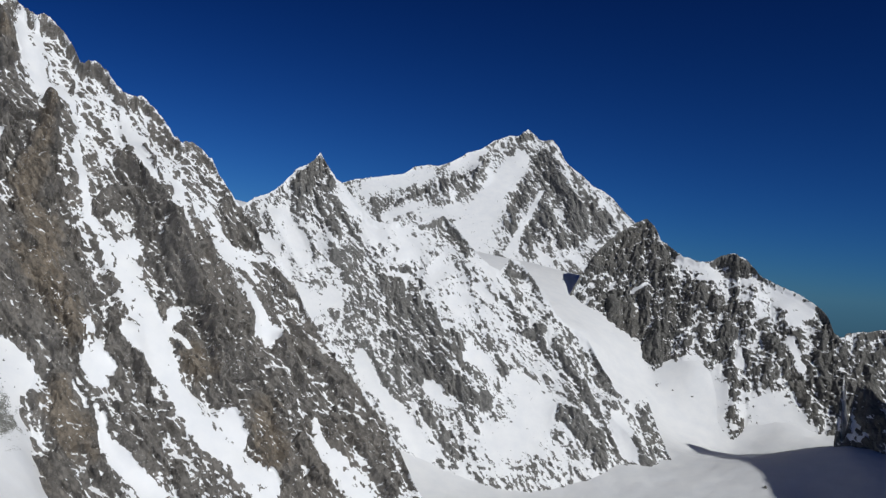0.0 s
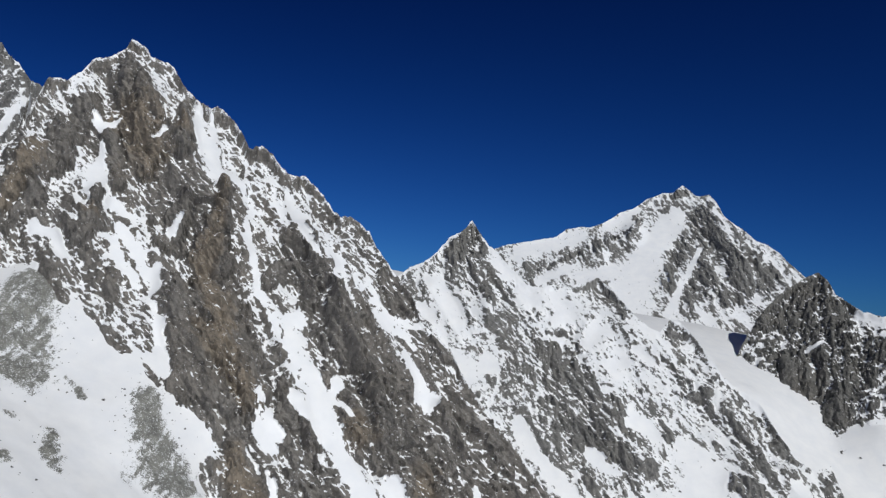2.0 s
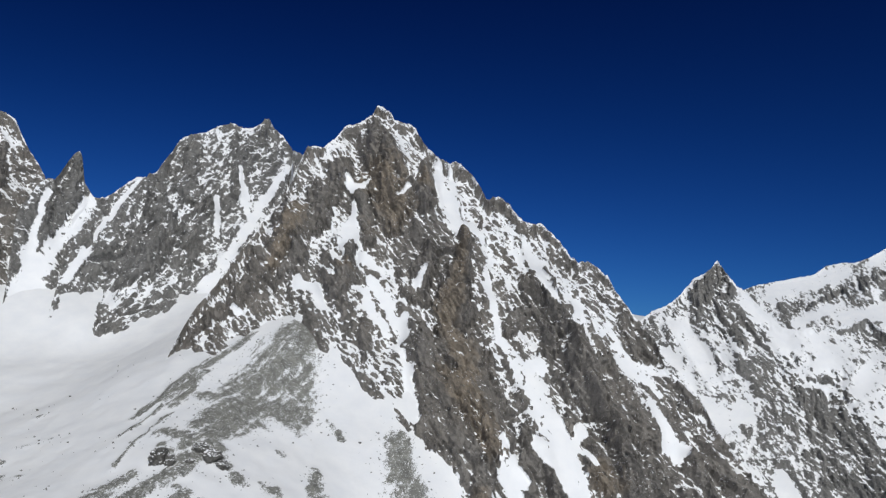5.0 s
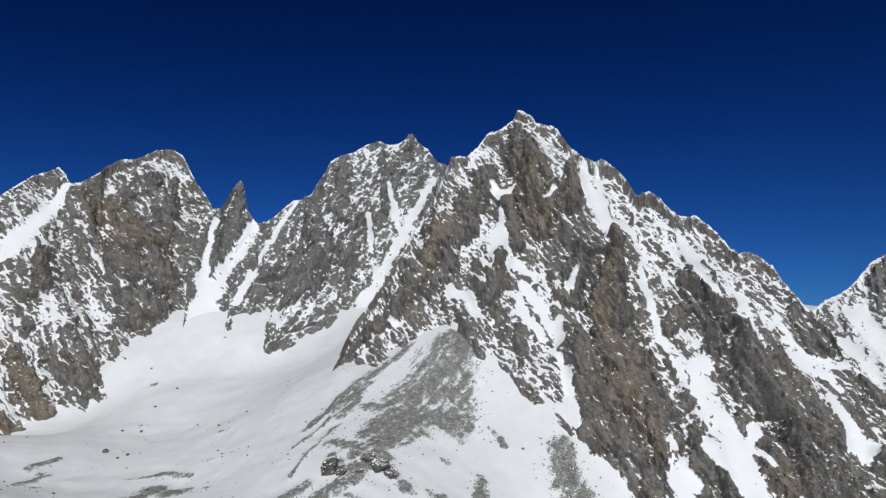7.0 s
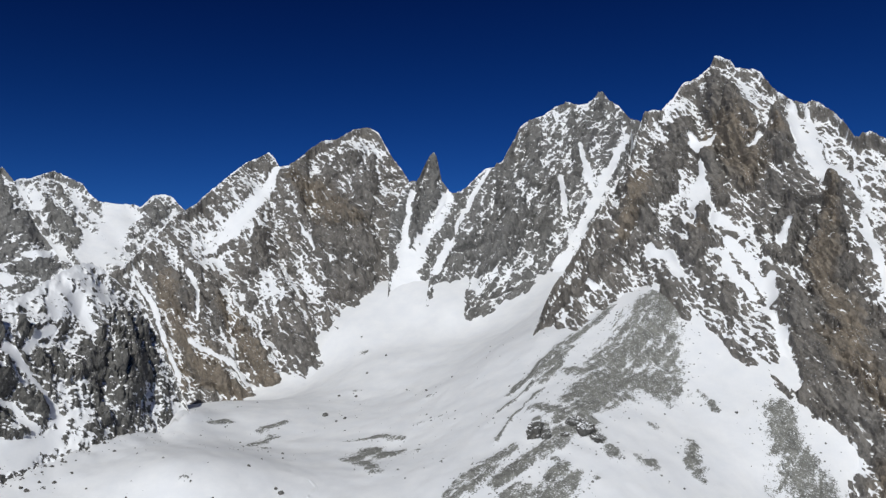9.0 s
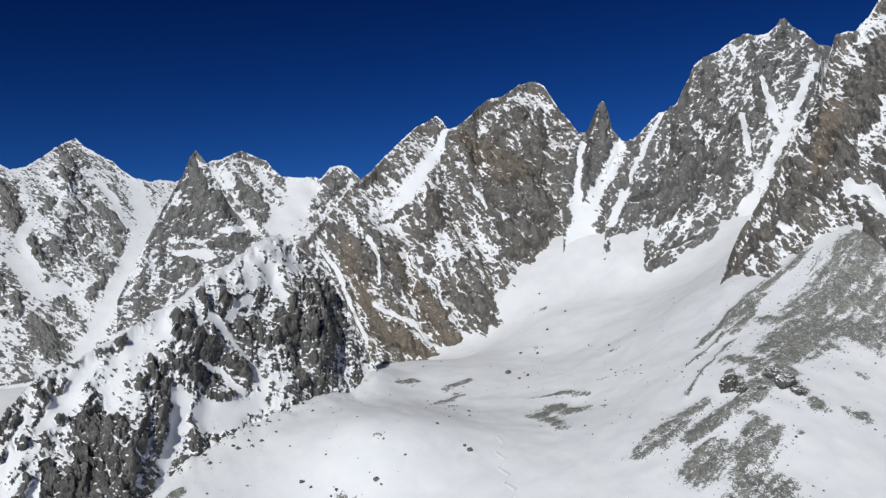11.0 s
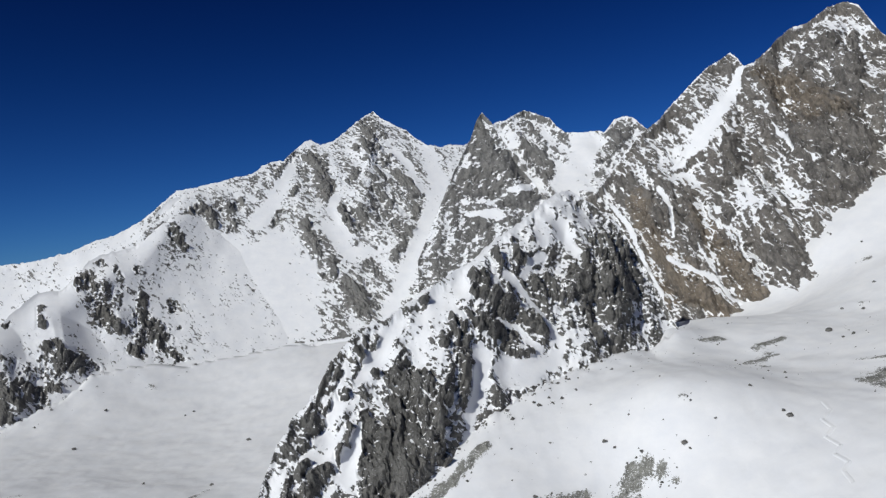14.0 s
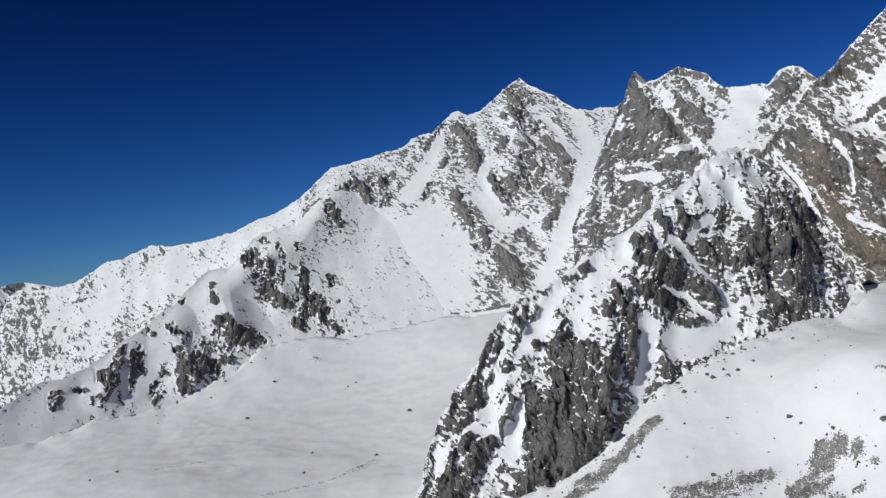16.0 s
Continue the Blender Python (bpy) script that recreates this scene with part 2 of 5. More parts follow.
class Face:
    """A mountain face: an inclined sheet under a crest line, with gullies cut in and ribs standing out. u runs along the face, z is height."""

    def __init__(self, x, y, face, slope, z0, bend):
        fa = radians(face)
        self.o, self.f, self.a = np.array((x, y)), np.array((math.sin(fa), math.cos(fa))), np.array((math.cos(fa), -math.sin(fa)))
        self.tan, self.z0, self.bend = math.tan(radians(slope)), z0, bend
        self.crest, self.gullies, self.ribs, self.veils, self.spurs, self.stains, self.towers, self.scours, self.hem = [], [], [], [], [], [], [], [], []

    def gully(self, *line):
        self.gullies.append(line)

    def rib(self, *line):
        self.ribs.append(line)

    def veil(self, *line):
        self.veils.append(line)

    def scour(self, *line):
        self.scours.append(line)

    def spur(self, *line):
        self.spurs.append(line)

    def tower(self, u, z, wide, tall, rise, lean=0.0):
        """A pointed slab that stands out of the face: its tip, half-width, length and height."""
        self.towers.append((u, z, wide, tall, rise, lean))

    def ochre(self, *line):
        self.stains.append(line)

    def build(self, thing, label, material, foot, step=3.0, seed=1, cover=0.35, dip=0.5, jag=3.0, relief=1.0, category="mountain", back=300.0, strip=0.5, calm=0.0, grain=1.0, speck=6.0, salt=2.1, size=1.0, bed=-40, rime=0.58):
        cu, cz = np.array([c[0] for c in self.crest], float), np.array([c[1] for c in self.crest], float)
        cols = int((cu[-1] - cu[0]) / step) + 1
        u1 = np.linspace(cu[0], cu[-1], cols)
        top = np.interp(u1, cu, cz)
        top = top + jag * 1.8 * (ridged(u1 / 24, u1 * 0 + 3.3, seed + 5, 3) - 0.5) + jag * 1.3 * (ridged(u1 / 9, u1 * 0 + 7.7, seed + 21, 3, 0.7) - 0.5) + jag * 0.8 * (vnoise(u1 / 4, u1 * 0, seed + 6) - 0.5)
        top = np.maximum(top, foot + 2)
        levels = np.arange(top.max(), foot, -0.85 * step)
        z = np.minimum(levels[:, None], top[None, :])
        keep = levels[1:, None] < top[None, :]
        keep = keep[:, :-1] | keep[:, 1:]
        u = np.repeat(u1[None, :], len(levels), 0)
        below = top[None, :] - z
        # ribs and runnels down the fall line, then blocks and ledges
        bent = 30 * (fbm(u / 85, z / 85, seed + 15, 3) - 0.5)
        su, sz = (u + dip * z + bent) / grain, z + 0.5 * bent
        d = 14 * (ridged(su / 135, sz / 430, seed, 2) - 0.5)
        fu, fz = su / size, sz / size
        d = d + 27 * size * flatirons(fu, fz, 92, 185, seed + 40)
        d = d + 14 * size * flatirons(fu + 0.15 * fz, fz, 37, 66, seed + 50)
        d = d + 7.5 * size * flatirons(fu - 0.25 * fz, fz, 15, 23, seed + 60)
        d = d + 3.6 * size * flatirons(fu + 0.3 * fz, fz, 6.8, 9, seed + 70)
        d = d + 4 * (fbm(su / 13, sz / 14, seed + 2, 4, 0.65) - 0.5)
        for tilt, pitch, amp, k in ((0.55, 23, 2.2, 3), (-0.8, 31, 2.2, 23), (0.1, 13, 1.2, 33)):
            ledge = (sz + tilt * u) / pitch + 5.0 * fbm(u / 70, sz / 50, seed + k, 4)
            saw = ledge - np.floor(ledge)
            gate = smooth(0.45, 0.62, fbm(u / 48, sz / 48, seed + k + 1, 3))
            d = d + amp * (np.where(saw < 0.7, saw / 0.7, (1 - saw) / 0.3) - 0.5) * gate
        d = d * relief
        warp_u = u + 12 * (fbm(u / 25, z / 25, seed + 7, 4, 0.6) - 0.5)
        warp_z = z + 12 * (fbm(u / 25, z / 25, seed + 8, 4, 0.6) - 0.5)
        # the rock's bedding: along and across it
        lay, cut = u * math.cos(radians(bed)) + z * math.sin(radians(bed)), z * math.cos(radians(bed)) - u * math.sin(radians(bed))
        lay, cut = lay + 8 * (fbm(u / 40, z / 40, seed + 24, 2) - 0.5), cut + 14 * (fbm(u / 60, z / 60, seed + 25, 3) - 0.5)
        fray = 1.3 * (fbm(lay / 26, cut / 8, seed + 26, 3, 0.6) - 0.5) + 0.8 * (fbm(su / 22, sz / 34, seed + 14, 3, 0.6) - 0.5) + 1.1 * (fbm(su / 7, sz / 9, seed + 17, 3, 0.7) - 0.5)
        deep, carve, bare = np.zeros_like(u), np.zeros_like(u), np.zeros_like(u)
        veil, rise = np.zeros_like(u), np.zeros_like(u)
        owner, strongest = np.zeros(u.shape, int), np.full(u.shape, 0.5)
        for i, g in enumerate(self.gullies):
            near = 1.15 - along(warp_u, warp_z, g)
            mine = smooth(-0.1, 0.15, near + 1.0 * fray)
            owner, strongest = np.where(mine > strongest, i + 1, owner), np.maximum(strongest, mine)
            deep = np.maximum(deep, mine)
            carve = np.maximum(carve, smooth(-0.9, 0.7, near))
        strongest = np.full(u.shape, 0.5)
        for i, r in enumerate(self.ribs):
            mine = smooth(-0.15, 0.4, 1.1 - along(warp_u, warp_z, r) + fray)
            owner = np.where((mine > strongest) & (deep < 0.5), -i - 1, owner)
            strongest = np.maximum(strongest, mine)
            bare = np.maximum(bare, mine)
        for q in self.veils:
            veil = np.maximum(veil, smooth(-0.3, 0.5, 1 - along(warp_u, warp_z, q) + fray))
        swept = np.zeros_like(u)
        for q in self.scours:
            swept = np.maximum(swept, smooth(-0.3, 0.5, 1 - along(warp_u, warp_z, q) + fray) * (1 - deep))
        for q in self.spurs:
            width = sum(p[2] for p in q) / len(q)
            rise = np.maximum(rise, 0.42 * width * np.clip(1.08 - along(u + 0.3 * (warp_u - u), z + 0.3 * (warp_z - z), q), 0, 1) ** 1.5)
        warm = np.zeros_like(u)
        for q in self.stains:
            warm = np.maximum(warm, smooth(-0.5, 0.6, 1 - along(warp_u, warp_z, q) + fray))
        bare = bare * (1 - deep)
        d = d * (1 - calm * (1 - np.maximum(bare, 0.8 * swept)))
        d = d * (1 - 0.9 * carve) - (9 * carve - 12 * bare) * relief * (1 - 0.7 * calm)
        for tu, tz, wide, tall, out, lean in self.towers:
            up = (warp_z - tz) / tall
            side = np.abs(warp_u - tu - lean * (warp_z - tz)) / wide
            stand = 1 - np.where(up > 0, 5 * up, -0.9 * up) - side * np.where(up > 0, 1.3, 1 / (0.45 + np.clip(-up, 0, 1)))
            stand = np.clip(stand + 0.5 * fray * (stand > -0.5), 0, 1)
            d = d + out * np.minimum(stand * 1.7, 1)
            bare = np.maximum(bare, smooth(0.05, 0.3, stand) * (1 - deep))
        fade = smooth(0, 16, below) * 0.9 + 0.1
        d = d * fade
        depth = (self.z0 - z) / self.tan + self.bend * u * u
        s, c = self.tan / math.hypot(1, self.tan), 1 / math.hypot(1, self.tan)
        sunk = np.zeros_like(u)
        if self.hem:
            # under the hem the face turns down into the snowfield
            sunk = np.maximum(np.interp(u, [h[0] for h in self.hem], [h[1] for h in self.hem]) - z, 0)
            d = d * (1 - smooth(0, 14, sunk))

        def sheet(d):
            off = depth + d * s + rise - 1.1 * sunk
            P = np.empty((*u.shape, 3))
            P[..., 0] = self.o[0] + u * self.a[0] - off * self.f[0]
            P[..., 1] = self.o[1] + u * self.a[1] - off * self.f[1]
            P[..., 2] = z + d * c * fade
            return P

        even = np.convolve(np.pad(np.interp(u1, cu, cz), 25, mode="edge"), np.full(51, 1 / 51), mode="valid")
        rise = rise * smooth(-10, 75, even[None, :] - z) * smooth(0, 12, below) * (1 - smooth(0, 20, sunk))
        n = normals(sheet(d))
        hollow = 0.16 * np.tanh((box(d, 3) - d) / 1.3) + 0.30 * np.tanh((box(d, 9) - d) / 4.0)
        score = 1.4 * n[..., 2] + hollow + 0.9 * (fbm(su / 60, sz / 85, seed + 9, 4) - 0.5) + salt * (fbm(lay / (1.9 * speck), cut / (0.8 * speck), seed + 10, 3, 0.85) - 0.5) + 0.5 * (fbm(su / 24, sz / 26, seed + 19, 2) - 0.5) + 0.3 * (lattice(np.round(u / step), np.round(levels[:, None] / step) + 0 * u, seed + 18) - 0.5)
        free = (below > 3) & (deep < 0.5) & (bare < 0.5) & (sunk < 1)
        snow = 0.42 + score - np.quantile(score[free], 1 - cover)
        snow = np.clip(snow - strip * bare + 0.48 * veil - 0.34 * swept, 0, 1)
        snow = np.clip(snow + rime * (1 - smooth(2, 13, below)) * (0.35 + 0.65 * smooth(0.42, 0.6, fbm(u / 16, z / 16, seed + 27, 3, 0.6))), 0, 1)
        poke = smooth(0.67, 0.74, fbm(u / 11, z / 11, seed + 22, 3, 0.6)) * smooth(0.35, 0.55, fbm(u / 70, z / 70, seed + 23, 2))
        snow = np.maximum(np.maximum(snow, deep * 1.3 - 1.1 * poke), smooth(2, 12, sunk))
        # snow lies smooth over the rock below it
        fill = smooth(0.5, 0.95, box(snow, 2)) * smooth(4, 20, below)
        P = sheet(d + fill * (box(box(d, 4), 4) + 0.4 - d))
        # the far side
        k = 16
        b = (np.linspace(0, 1, k)[1:, None] ** 1.3) * back
        bz = np.maximum(top[None, :] - b * 1.1 + 10 * (fbm(u1[None, :] / 40, b / 40, seed + 11, 3) - 0.5) * np.minimum(1, b / 20), foot)
        boff = ((self.z0 - top) / self.tan + self.bend * u1 * u1)[None, :] - b
        Q = np.empty((k, cols, 3))
        Q[1:, :, 0] = self.o[0] + u1 * self.a[0] - boff * self.f[0]
        Q[1:, :, 1] = self.o[1] + u1 * self.a[1] - boff * self.f[1]
        Q[1:, :, 2] = bz
        Q[0] = P[0]
        root = tagged(new(thing), label, category)
        root.location = (*self.o, foot)
        P -= np.array((*self.o, foot))
        Q -= np.array((*self.o, foot))
        owner = owner[1:, :-1]
        pieces = connected(np.where(keep, owner, 0), 60)
        for i in range(pieces.max() + 1):
            own = keep & (pieces == i)
            if not own.any():
                continue
            mark = owner[own][0] if i else 0
            kind = "snow_couloir" if mark > 0 else "rock_buttress" if mark < 0 else "rock_face"
            piece = new(kind, grid_mesh(kind, P, snow, material, keep=own, warm=warm))
            piece.parent = root
        rear = new("rear_slope", grid_mesh("rear_slope", Q[::-1], np.full(Q.shape[:2], 0.6), material))
        rear.parent = root
        return root


# ---- the mountains' lines ----
A = Face(-724, 1115, -30, 52, 0, -0.00015)
A.crest += [(-335, -127), (-320, -90), (-305, -50), (-295, -10), (-286, 30), (-276, 61), (-254, 101), (-239, 142), (-215, 187), (-195, 241), (-173, 273), (-168, 394), (-165, 312), (-145, 412), (-113, 411), (-92, 434), (-73, 472), (-46, 484), (-26, 501), (-19, 513), (-13, 531), (-3, 534), (6, 528), (16, 516), (27, 496), (45, 488), (70, 483), (84, 452), (100, 425), (118, 406), (132, 396), (147, 390), (158, 396), (176, 379), (193, 364), (208, 336), (219, 304), (232, 313), (243, 317), (263, 301)]
A.crest += [(276, 277), (288, 263), (303, 261), (322, 261), (340, 241), (356, 222), (370, 194), (385, 184), (403, 189), (423, 174), (438, 161), (446, 134), (459, 113), (471, 88), (481, 81), (502, 47), (510, -1), (534, -25), (557, -44), (567, -76), (581, -106), (608, -153), (633, -183), (663, -233), (692, -282), (707, -336), (733, -389)]
A.rib((-9, 455, 14.3), (-12, 396, 15.0))
A.rib((-70, 363, 22.7), (-87, 296, 18.6))
A.rib((10, 333, 24.4), (32, 268, 32.0), (69, 305, 16.4))
A.rib((98, 372, 14.8), (96, 311, 21.9))
A.rib((-133, 260, 16.1), (-144, 211, 18.8), (-175, 166, 21.4), (-198, 112, 17.9), (-217, 76, 13.7), (-260, 41, 10.6), (-278, 8, 7.6))
A.rib((-128, 165, 16.2), (-155, 132, 10.0))
A.rib((-32, 180, 5.1), (-35, 142, 12.9), (-48, 110, 15.6))
A.rib((113, 184, 6.1), (92, 151, 13.9), (81, 109, 15.5), (105, 104, 9.7))
A.rib((58, 152, 9.0))
A.rib((169, 218, 8.3), (166, 173, 15.2), (148, 119, 18.6), (140, 70, 18.1), (169, 32, 24.2), (193, -4, 23.8), (172, -38, 32.2), (203, -70, 23.8))
A.rib((98, 50, 13.1), (114, -4, 21.8), (120, -55, 26.5), (126, -102, 30.9))
A.rib((315, 161, 11.3), (320, 109, 13.9))
A.rib((270, 84, 12.6), (243, 55, 11.4))
A.rib((325, 60, 16.5), (310, 23, 13.2))
A.rib((357, 42, 5.8), (357, -3, 20.7), (400, -3, 20.9), (398, -45, 29.7), (433, -69, 25.9))
A.rib((321, -12, 10.2))
A.rib((457, 80, 16.1), (476, 51, 13.0), (495, 24, 10.9))
A.rib((264, -101, 15.7), (281, -137, 17.2))
A.gully((120, 388, 5.7), (129, 330, 7.8), (142, 278, 12.9), (156, 242, 12.7), (182, 253, 10.6), (206, 235, 7.4))
A.gully((287, 235, 5.3), (296, 194, 6.2), (316, 140, 7.1), (329, 109, 6.0))
A.gully((367, 109, 7.0), (370, 70, 8.8), (373, 51, 4.9))
A.gully((422, 70, 3), (435, 33, 5.9), (460, -2, 6.8), (493, -36, 5.8))
A.gully((-38, 288, 3.2), (-30, 245, 7.4), (-34, 203, 8.2), (-51, 198, 6.2))
A.gully((-58, 346, 3.4), (-40, 321, 6.6), (-11, 344, 3.4))
A.gully((48, 295, 5.4), (69, 312, 3.3))
A.gully((-12, 174, 8.1), (23, 152, 6.0))
A.gully((-100, 193, 5.1))
A.gully((0, 110, 6.8), (20, 70, 9.5), (44, 41, 6.5))
A.gully((71, 70, 6.6), (60, 41, 5.6))
A.gully((79, -22, 7.2), (86, -71, 7.9))
A.gully((-118, 121, 8.9), (-83, 111, 7.8), (-70, 80, 6.7))
A.gully((-216, 71, 3), (-202, 61, 4.8))
A.gully((-107, 60, 6.7), (-132, 31, 12.2), (-173, -15, 13.8), (-222, -50, 10.9), (-280, -85, 10.9))
A.gully((-34, -48, 16.0), (-2, -80, 19.1))
A.gully((-253, 8, 4.7), (-246, 22, 3))
A.gully((226, -103, 3.5), (233, -149, 8.5), (241, -184, 9.2))
A.gully((480, -77, 7.5), (485, -119, 11.0), (497, -131, 9.2))
A.veil((58, 110, 13.6), (71, 60, 17.0), (70, -4, 16.3), (86, -79, 15.6))
A.veil((152, 357, 27.1), (210, 278, 43.3), (261, 194, 49.7), (334, 161, 56.5), (413, 130, 46.2))
A.veil((-50, 221, 27.1), (-37, 164, 20.1))
A.veil((294, 32, 18.9))
A.veil((-47, 13, 33.1), (44, -56, 26.4))
A.veil((42, 438, 21.3), (71, 468, 12.0))
A.veil((-75, 436, 16.6), (-118, 393, 16.2))
A.veil((438, -20, 22.8), (470, -84, 27.9))
A.veil((15, 90, 28.8), (43, 152, 15.9))
A.spur((-10, 527, 74.6), (42, 332, 99.9), (168, 206, 93.0), (168, 14, 101.4), (207, -101, 95.4))
A.spur((317, 172, 51.6), (364, 33, 76.9), (421, -84, 91.6))
A.spur((-28, 186, 50.9), (-51, 70, 57.1))
A.spur((-129, 272, 54.0), (-198, 112, 59.5))
A.ochre((-133, 260, 15.0), (-144, 211, 16.7), (-164, 160, 14.2))
A.ochre((168, 206, 10.3), (152, 109, 17.5), (140, 70, 17.1), (175, -4, 20.1), (154, -55, 15.9))
A.ochre((9, 347, 33.6), (43, 268, 32.0))
A.ochre((96, 318, 19.8))
A.ochre((-35, 142, 11.9))
A.ochre((472, -233, 20.8), (473, -282, 20.4))
A.ochre((188, -205, 16.4), (209, -256, 19.2))
A.ochre((156, -27, 27.0), (208, -108, 20.7))
A.ochre((377, -165, 22.6))
A.rib((185, -1, 31.1), (208, -47, 26.8), (216, -108, 17.3), (223, -137, 9.4))
A.rib((159, -110, 29.2), (180, -131, 13.6))
A.rib((264, -125, 8.6), (259, -165, 18.6), (288, -193, 15.1))
A.rib((194, -165, 14.2), (202, -205, 19.7), (209, -256, 25.6), (196, -296, 28.3))
A.rib((272, -220, 12.4), (300, -247, 13.9), (327, -286, 12.2), (350, -319, 12.9))
A.rib((352, 32, 10.5), (356, -21, 24.2), (391, -36, 29.8), (413, -77, 29.3))
A.rib((326, -81, 11.6), (366, -103, 14.3))
A.rib((363, -142, 19.2), (405, -150, 31.7), (434, -195, 34.8), (478, -254, 34.4), (488, -297, 22.1))
A.rib((539, -27, 14.7), (547, -54, 8.7))
A.rib((539, -133, 9.3), (592, -174, 11.2), (624, -215, 12.1))
A.rib((595, -245, 15.4), (636, -285, 18.2), (664, -332, 18.1))
A.rib((469, -84, 13.0), (464, -117, 9.1))
A.rib((520, -271, 12.2), (539, -314, 13.8))
A.gully((471, -71, 8.4), (488, -112, 11.1), (511, -123, 6.5))
A.gully((555, -244, 4.5), (556, -280, 7.9), (588, -311, 15.0), (617, -348, 19.4))
A.gully((240, -219, 4.1), (249, -257, 6.5), (269, -289, 8.8), (303, -315, 14.3))
A.gully((428, 40, 5.9), (462, 5, 5.8), (507, -3, 5.9))
A.gully((234, -137, 5.1), (226, -165, 7.6), (240, -182, 7.5))
A.gully((350, -96, 8.9))
A.gully((410, -241, 13.5), (433, -263, 7.6))
A.rib((355, 29, 11.4), (369, -16, 20.4), (401, -68, 23.6), (435, -101, 15.3))
A.rib((405, -110, 12.4), (391, -142, 26.7), (413, -180, 26.3), (425, -217, 21.6), (457, -239, 16.6))
A.rib((295, -127, 8.4), (297, -157, 11.6), (303, -194, 9.7))
A.rib((261, -135, 10.0), (268, -165, 9.8))
A.rib((167, 198, 9.9), (163, 143, 19.2), (159, 83, 24.1), (152, 26, 26.7), (178, -8, 22.9), (204, -41, 19.1), (221, -81, 17.0))
A.rib((138, -60, 21.8), (131, -99, 18.0), (156, -129, 13.7))
A.rib((196, -179, 15.0), (211, -213, 17.0), (241, -233, 15.4))
A.rib((289, -214, 15.9), (312, -235, 15.0))
A.rib((18, 396, 19.2), (33, 333, 22.8), (20, 270, 19.9))
A.rib((102, 357, 21.3), (100, 282, 22.5))
A.rib((-97, 313, 25.9), (-105, 253, 23.1), (-133, 216, 22.4))
A.rib((-21, 300, 16.1), (-2, 210, 13.4))
A.rib((-33, 175, 8.4), (-31, 134, 14.6), (-40, 104, 12.5))
A.rib((110, 180, 15.5), (95, 126, 18.7))
A.gully((236, -150, 4.1), (243, -179, 5.6))
A.gully((474, -48, 7.5), (491, -118, 11.8))
A.gully((341, -111, 6.1), (325, -135, 5.9))
A.gully((211, -193, 2.5), (226, -220, 2.5))
A.gully((-39, 262, 4.9), (-41, 206, 6.6))
A.gully((-53, 330, 4.1), (-34, 329, 4.1))
A.gully((148, 379, 4.4), (153, 302, 7.3), (164, 237, 8.1))
A.gully((86, 126, 7.5), (102, 158, 5.7))
A.gully((210, 172, 4.0), (218, 109, 5.7), (228, 41, 4.5), (254, 5, 10.6), (282, -37, 18.9), (305, -93, 16.5), (327, -144, 13.4), (337, -181, 15.3))
A.gully((296, -3, 14.0), (279, -3, 10.5))
A.gully((123, -157, 12.7), (148, -182, 15.5))
A.gully((100, -132, 7.3))
A.gully((238, -138, 4.8), (256, -172, 5.4))
A.gully((363, 70, 5.5), (372, 51, 6.4))
A.gully((430, 15, 7.1), (458, -11, 7.8))
A.gully((486, -84, 9.9), (494, -121, 11.2))
A.gully((365, -143, 3.9), (351, -122, 6.4))
A.gully((43, 89, 9.5), (14, 131, 7.8), (71, 32, 7.3))
A.gully((79, -22, 7.0), (94, -95, 5.8))
A.gully((283, -115, 9.9), (334, -182, 12.2), (378, -247, 13.5), (428, -296, 15.8), (458, -318, 17.4))
A.gully((612, -75, 6.8), (643, -128, 9.6), (691, -231, 11.2), (745, -306, 10.1))
A.rib((276, -123, 11.3), (286, -155, 17.3))
A.rib((305, -154, 9.4), (313, -180, 7.7))
A.rib((265, -93, 9.9))
A.rib((352, 14, 10.6), (361, -20, 22.5), (379, -53, 25.4))
A.rib((331, -85, 11.6))
A.rib((417, -37, 20.5), (441, -69, 20.0), (457, -99, 14.7))
A.rib((379, -122, 17.7), (385, -157, 26.6), (420, -171, 20.1))
A.rib((234, -78, 11.7), (238, -108, 9.8))
A.rib((284, 150, 8.8), (297, 109, 11.4), (309, 70, 9.2))
A.rib((463, 70, 14.7), (474, 15, 12.4))
A.veil((313, 150, 25.3), (366, 129, 32.5), (417, 70, 23.9))
A.veil((245, 70, 16.6), (286, 41, 19.9))
A.veil((375, 42, 10.8))
A.veil((164, 361, 17.3), (227, 263, 31.3), (298, 220, 29.1), (357, 164, 30.7), (417, 126, 26.6), (463, 66, 16.0))
A.veil((206, 225, 24.4), (255, 175, 24.1))
A.veil((-82, 405, 27.3), (-115, 373, 20.5))
A.veil((65, 461, 17.8))
A.veil((48, 446, 21.4), (120, 364, 29.5), (188, 306, 37.4), (274, 230, 38.2), (377, 160, 37.4), (455, 86, 30.4))
B = Face(-264, 1882, -5, 47, 0, -8e-05)
B.crest += [(-257, 29), (-211, 109), (-189, 133), (-152, 151), (-129, 176), (-102, 218), (-76, 237), (-61, 252), (-50, 273), (-35, 249), (-18, 227), (-0, 200), (26, 181), (62, 139), (100, 102), (141, 95), (181, 116), (216, 105), (243, 112), (271, 129), (292, 112), (319, 79), (352, 40), (378, 16), (405, 4), (434, 36), (455, 28), (479, -3), (497, -27), (514, -51), (529, -87), (559, -109), (595, -130), (613, -174), (641, -227), (674, -251), (709, -236), (716, -285), (735, -351), (745, -378)]
B.rib((-53, 251, 11.7), (-55, 210, 27.3), (-80, 176, 21.3))
B.rib((-9, 181, 17.0))
B.rib((-1, 106, 9.6), (17, 65, 9.4))
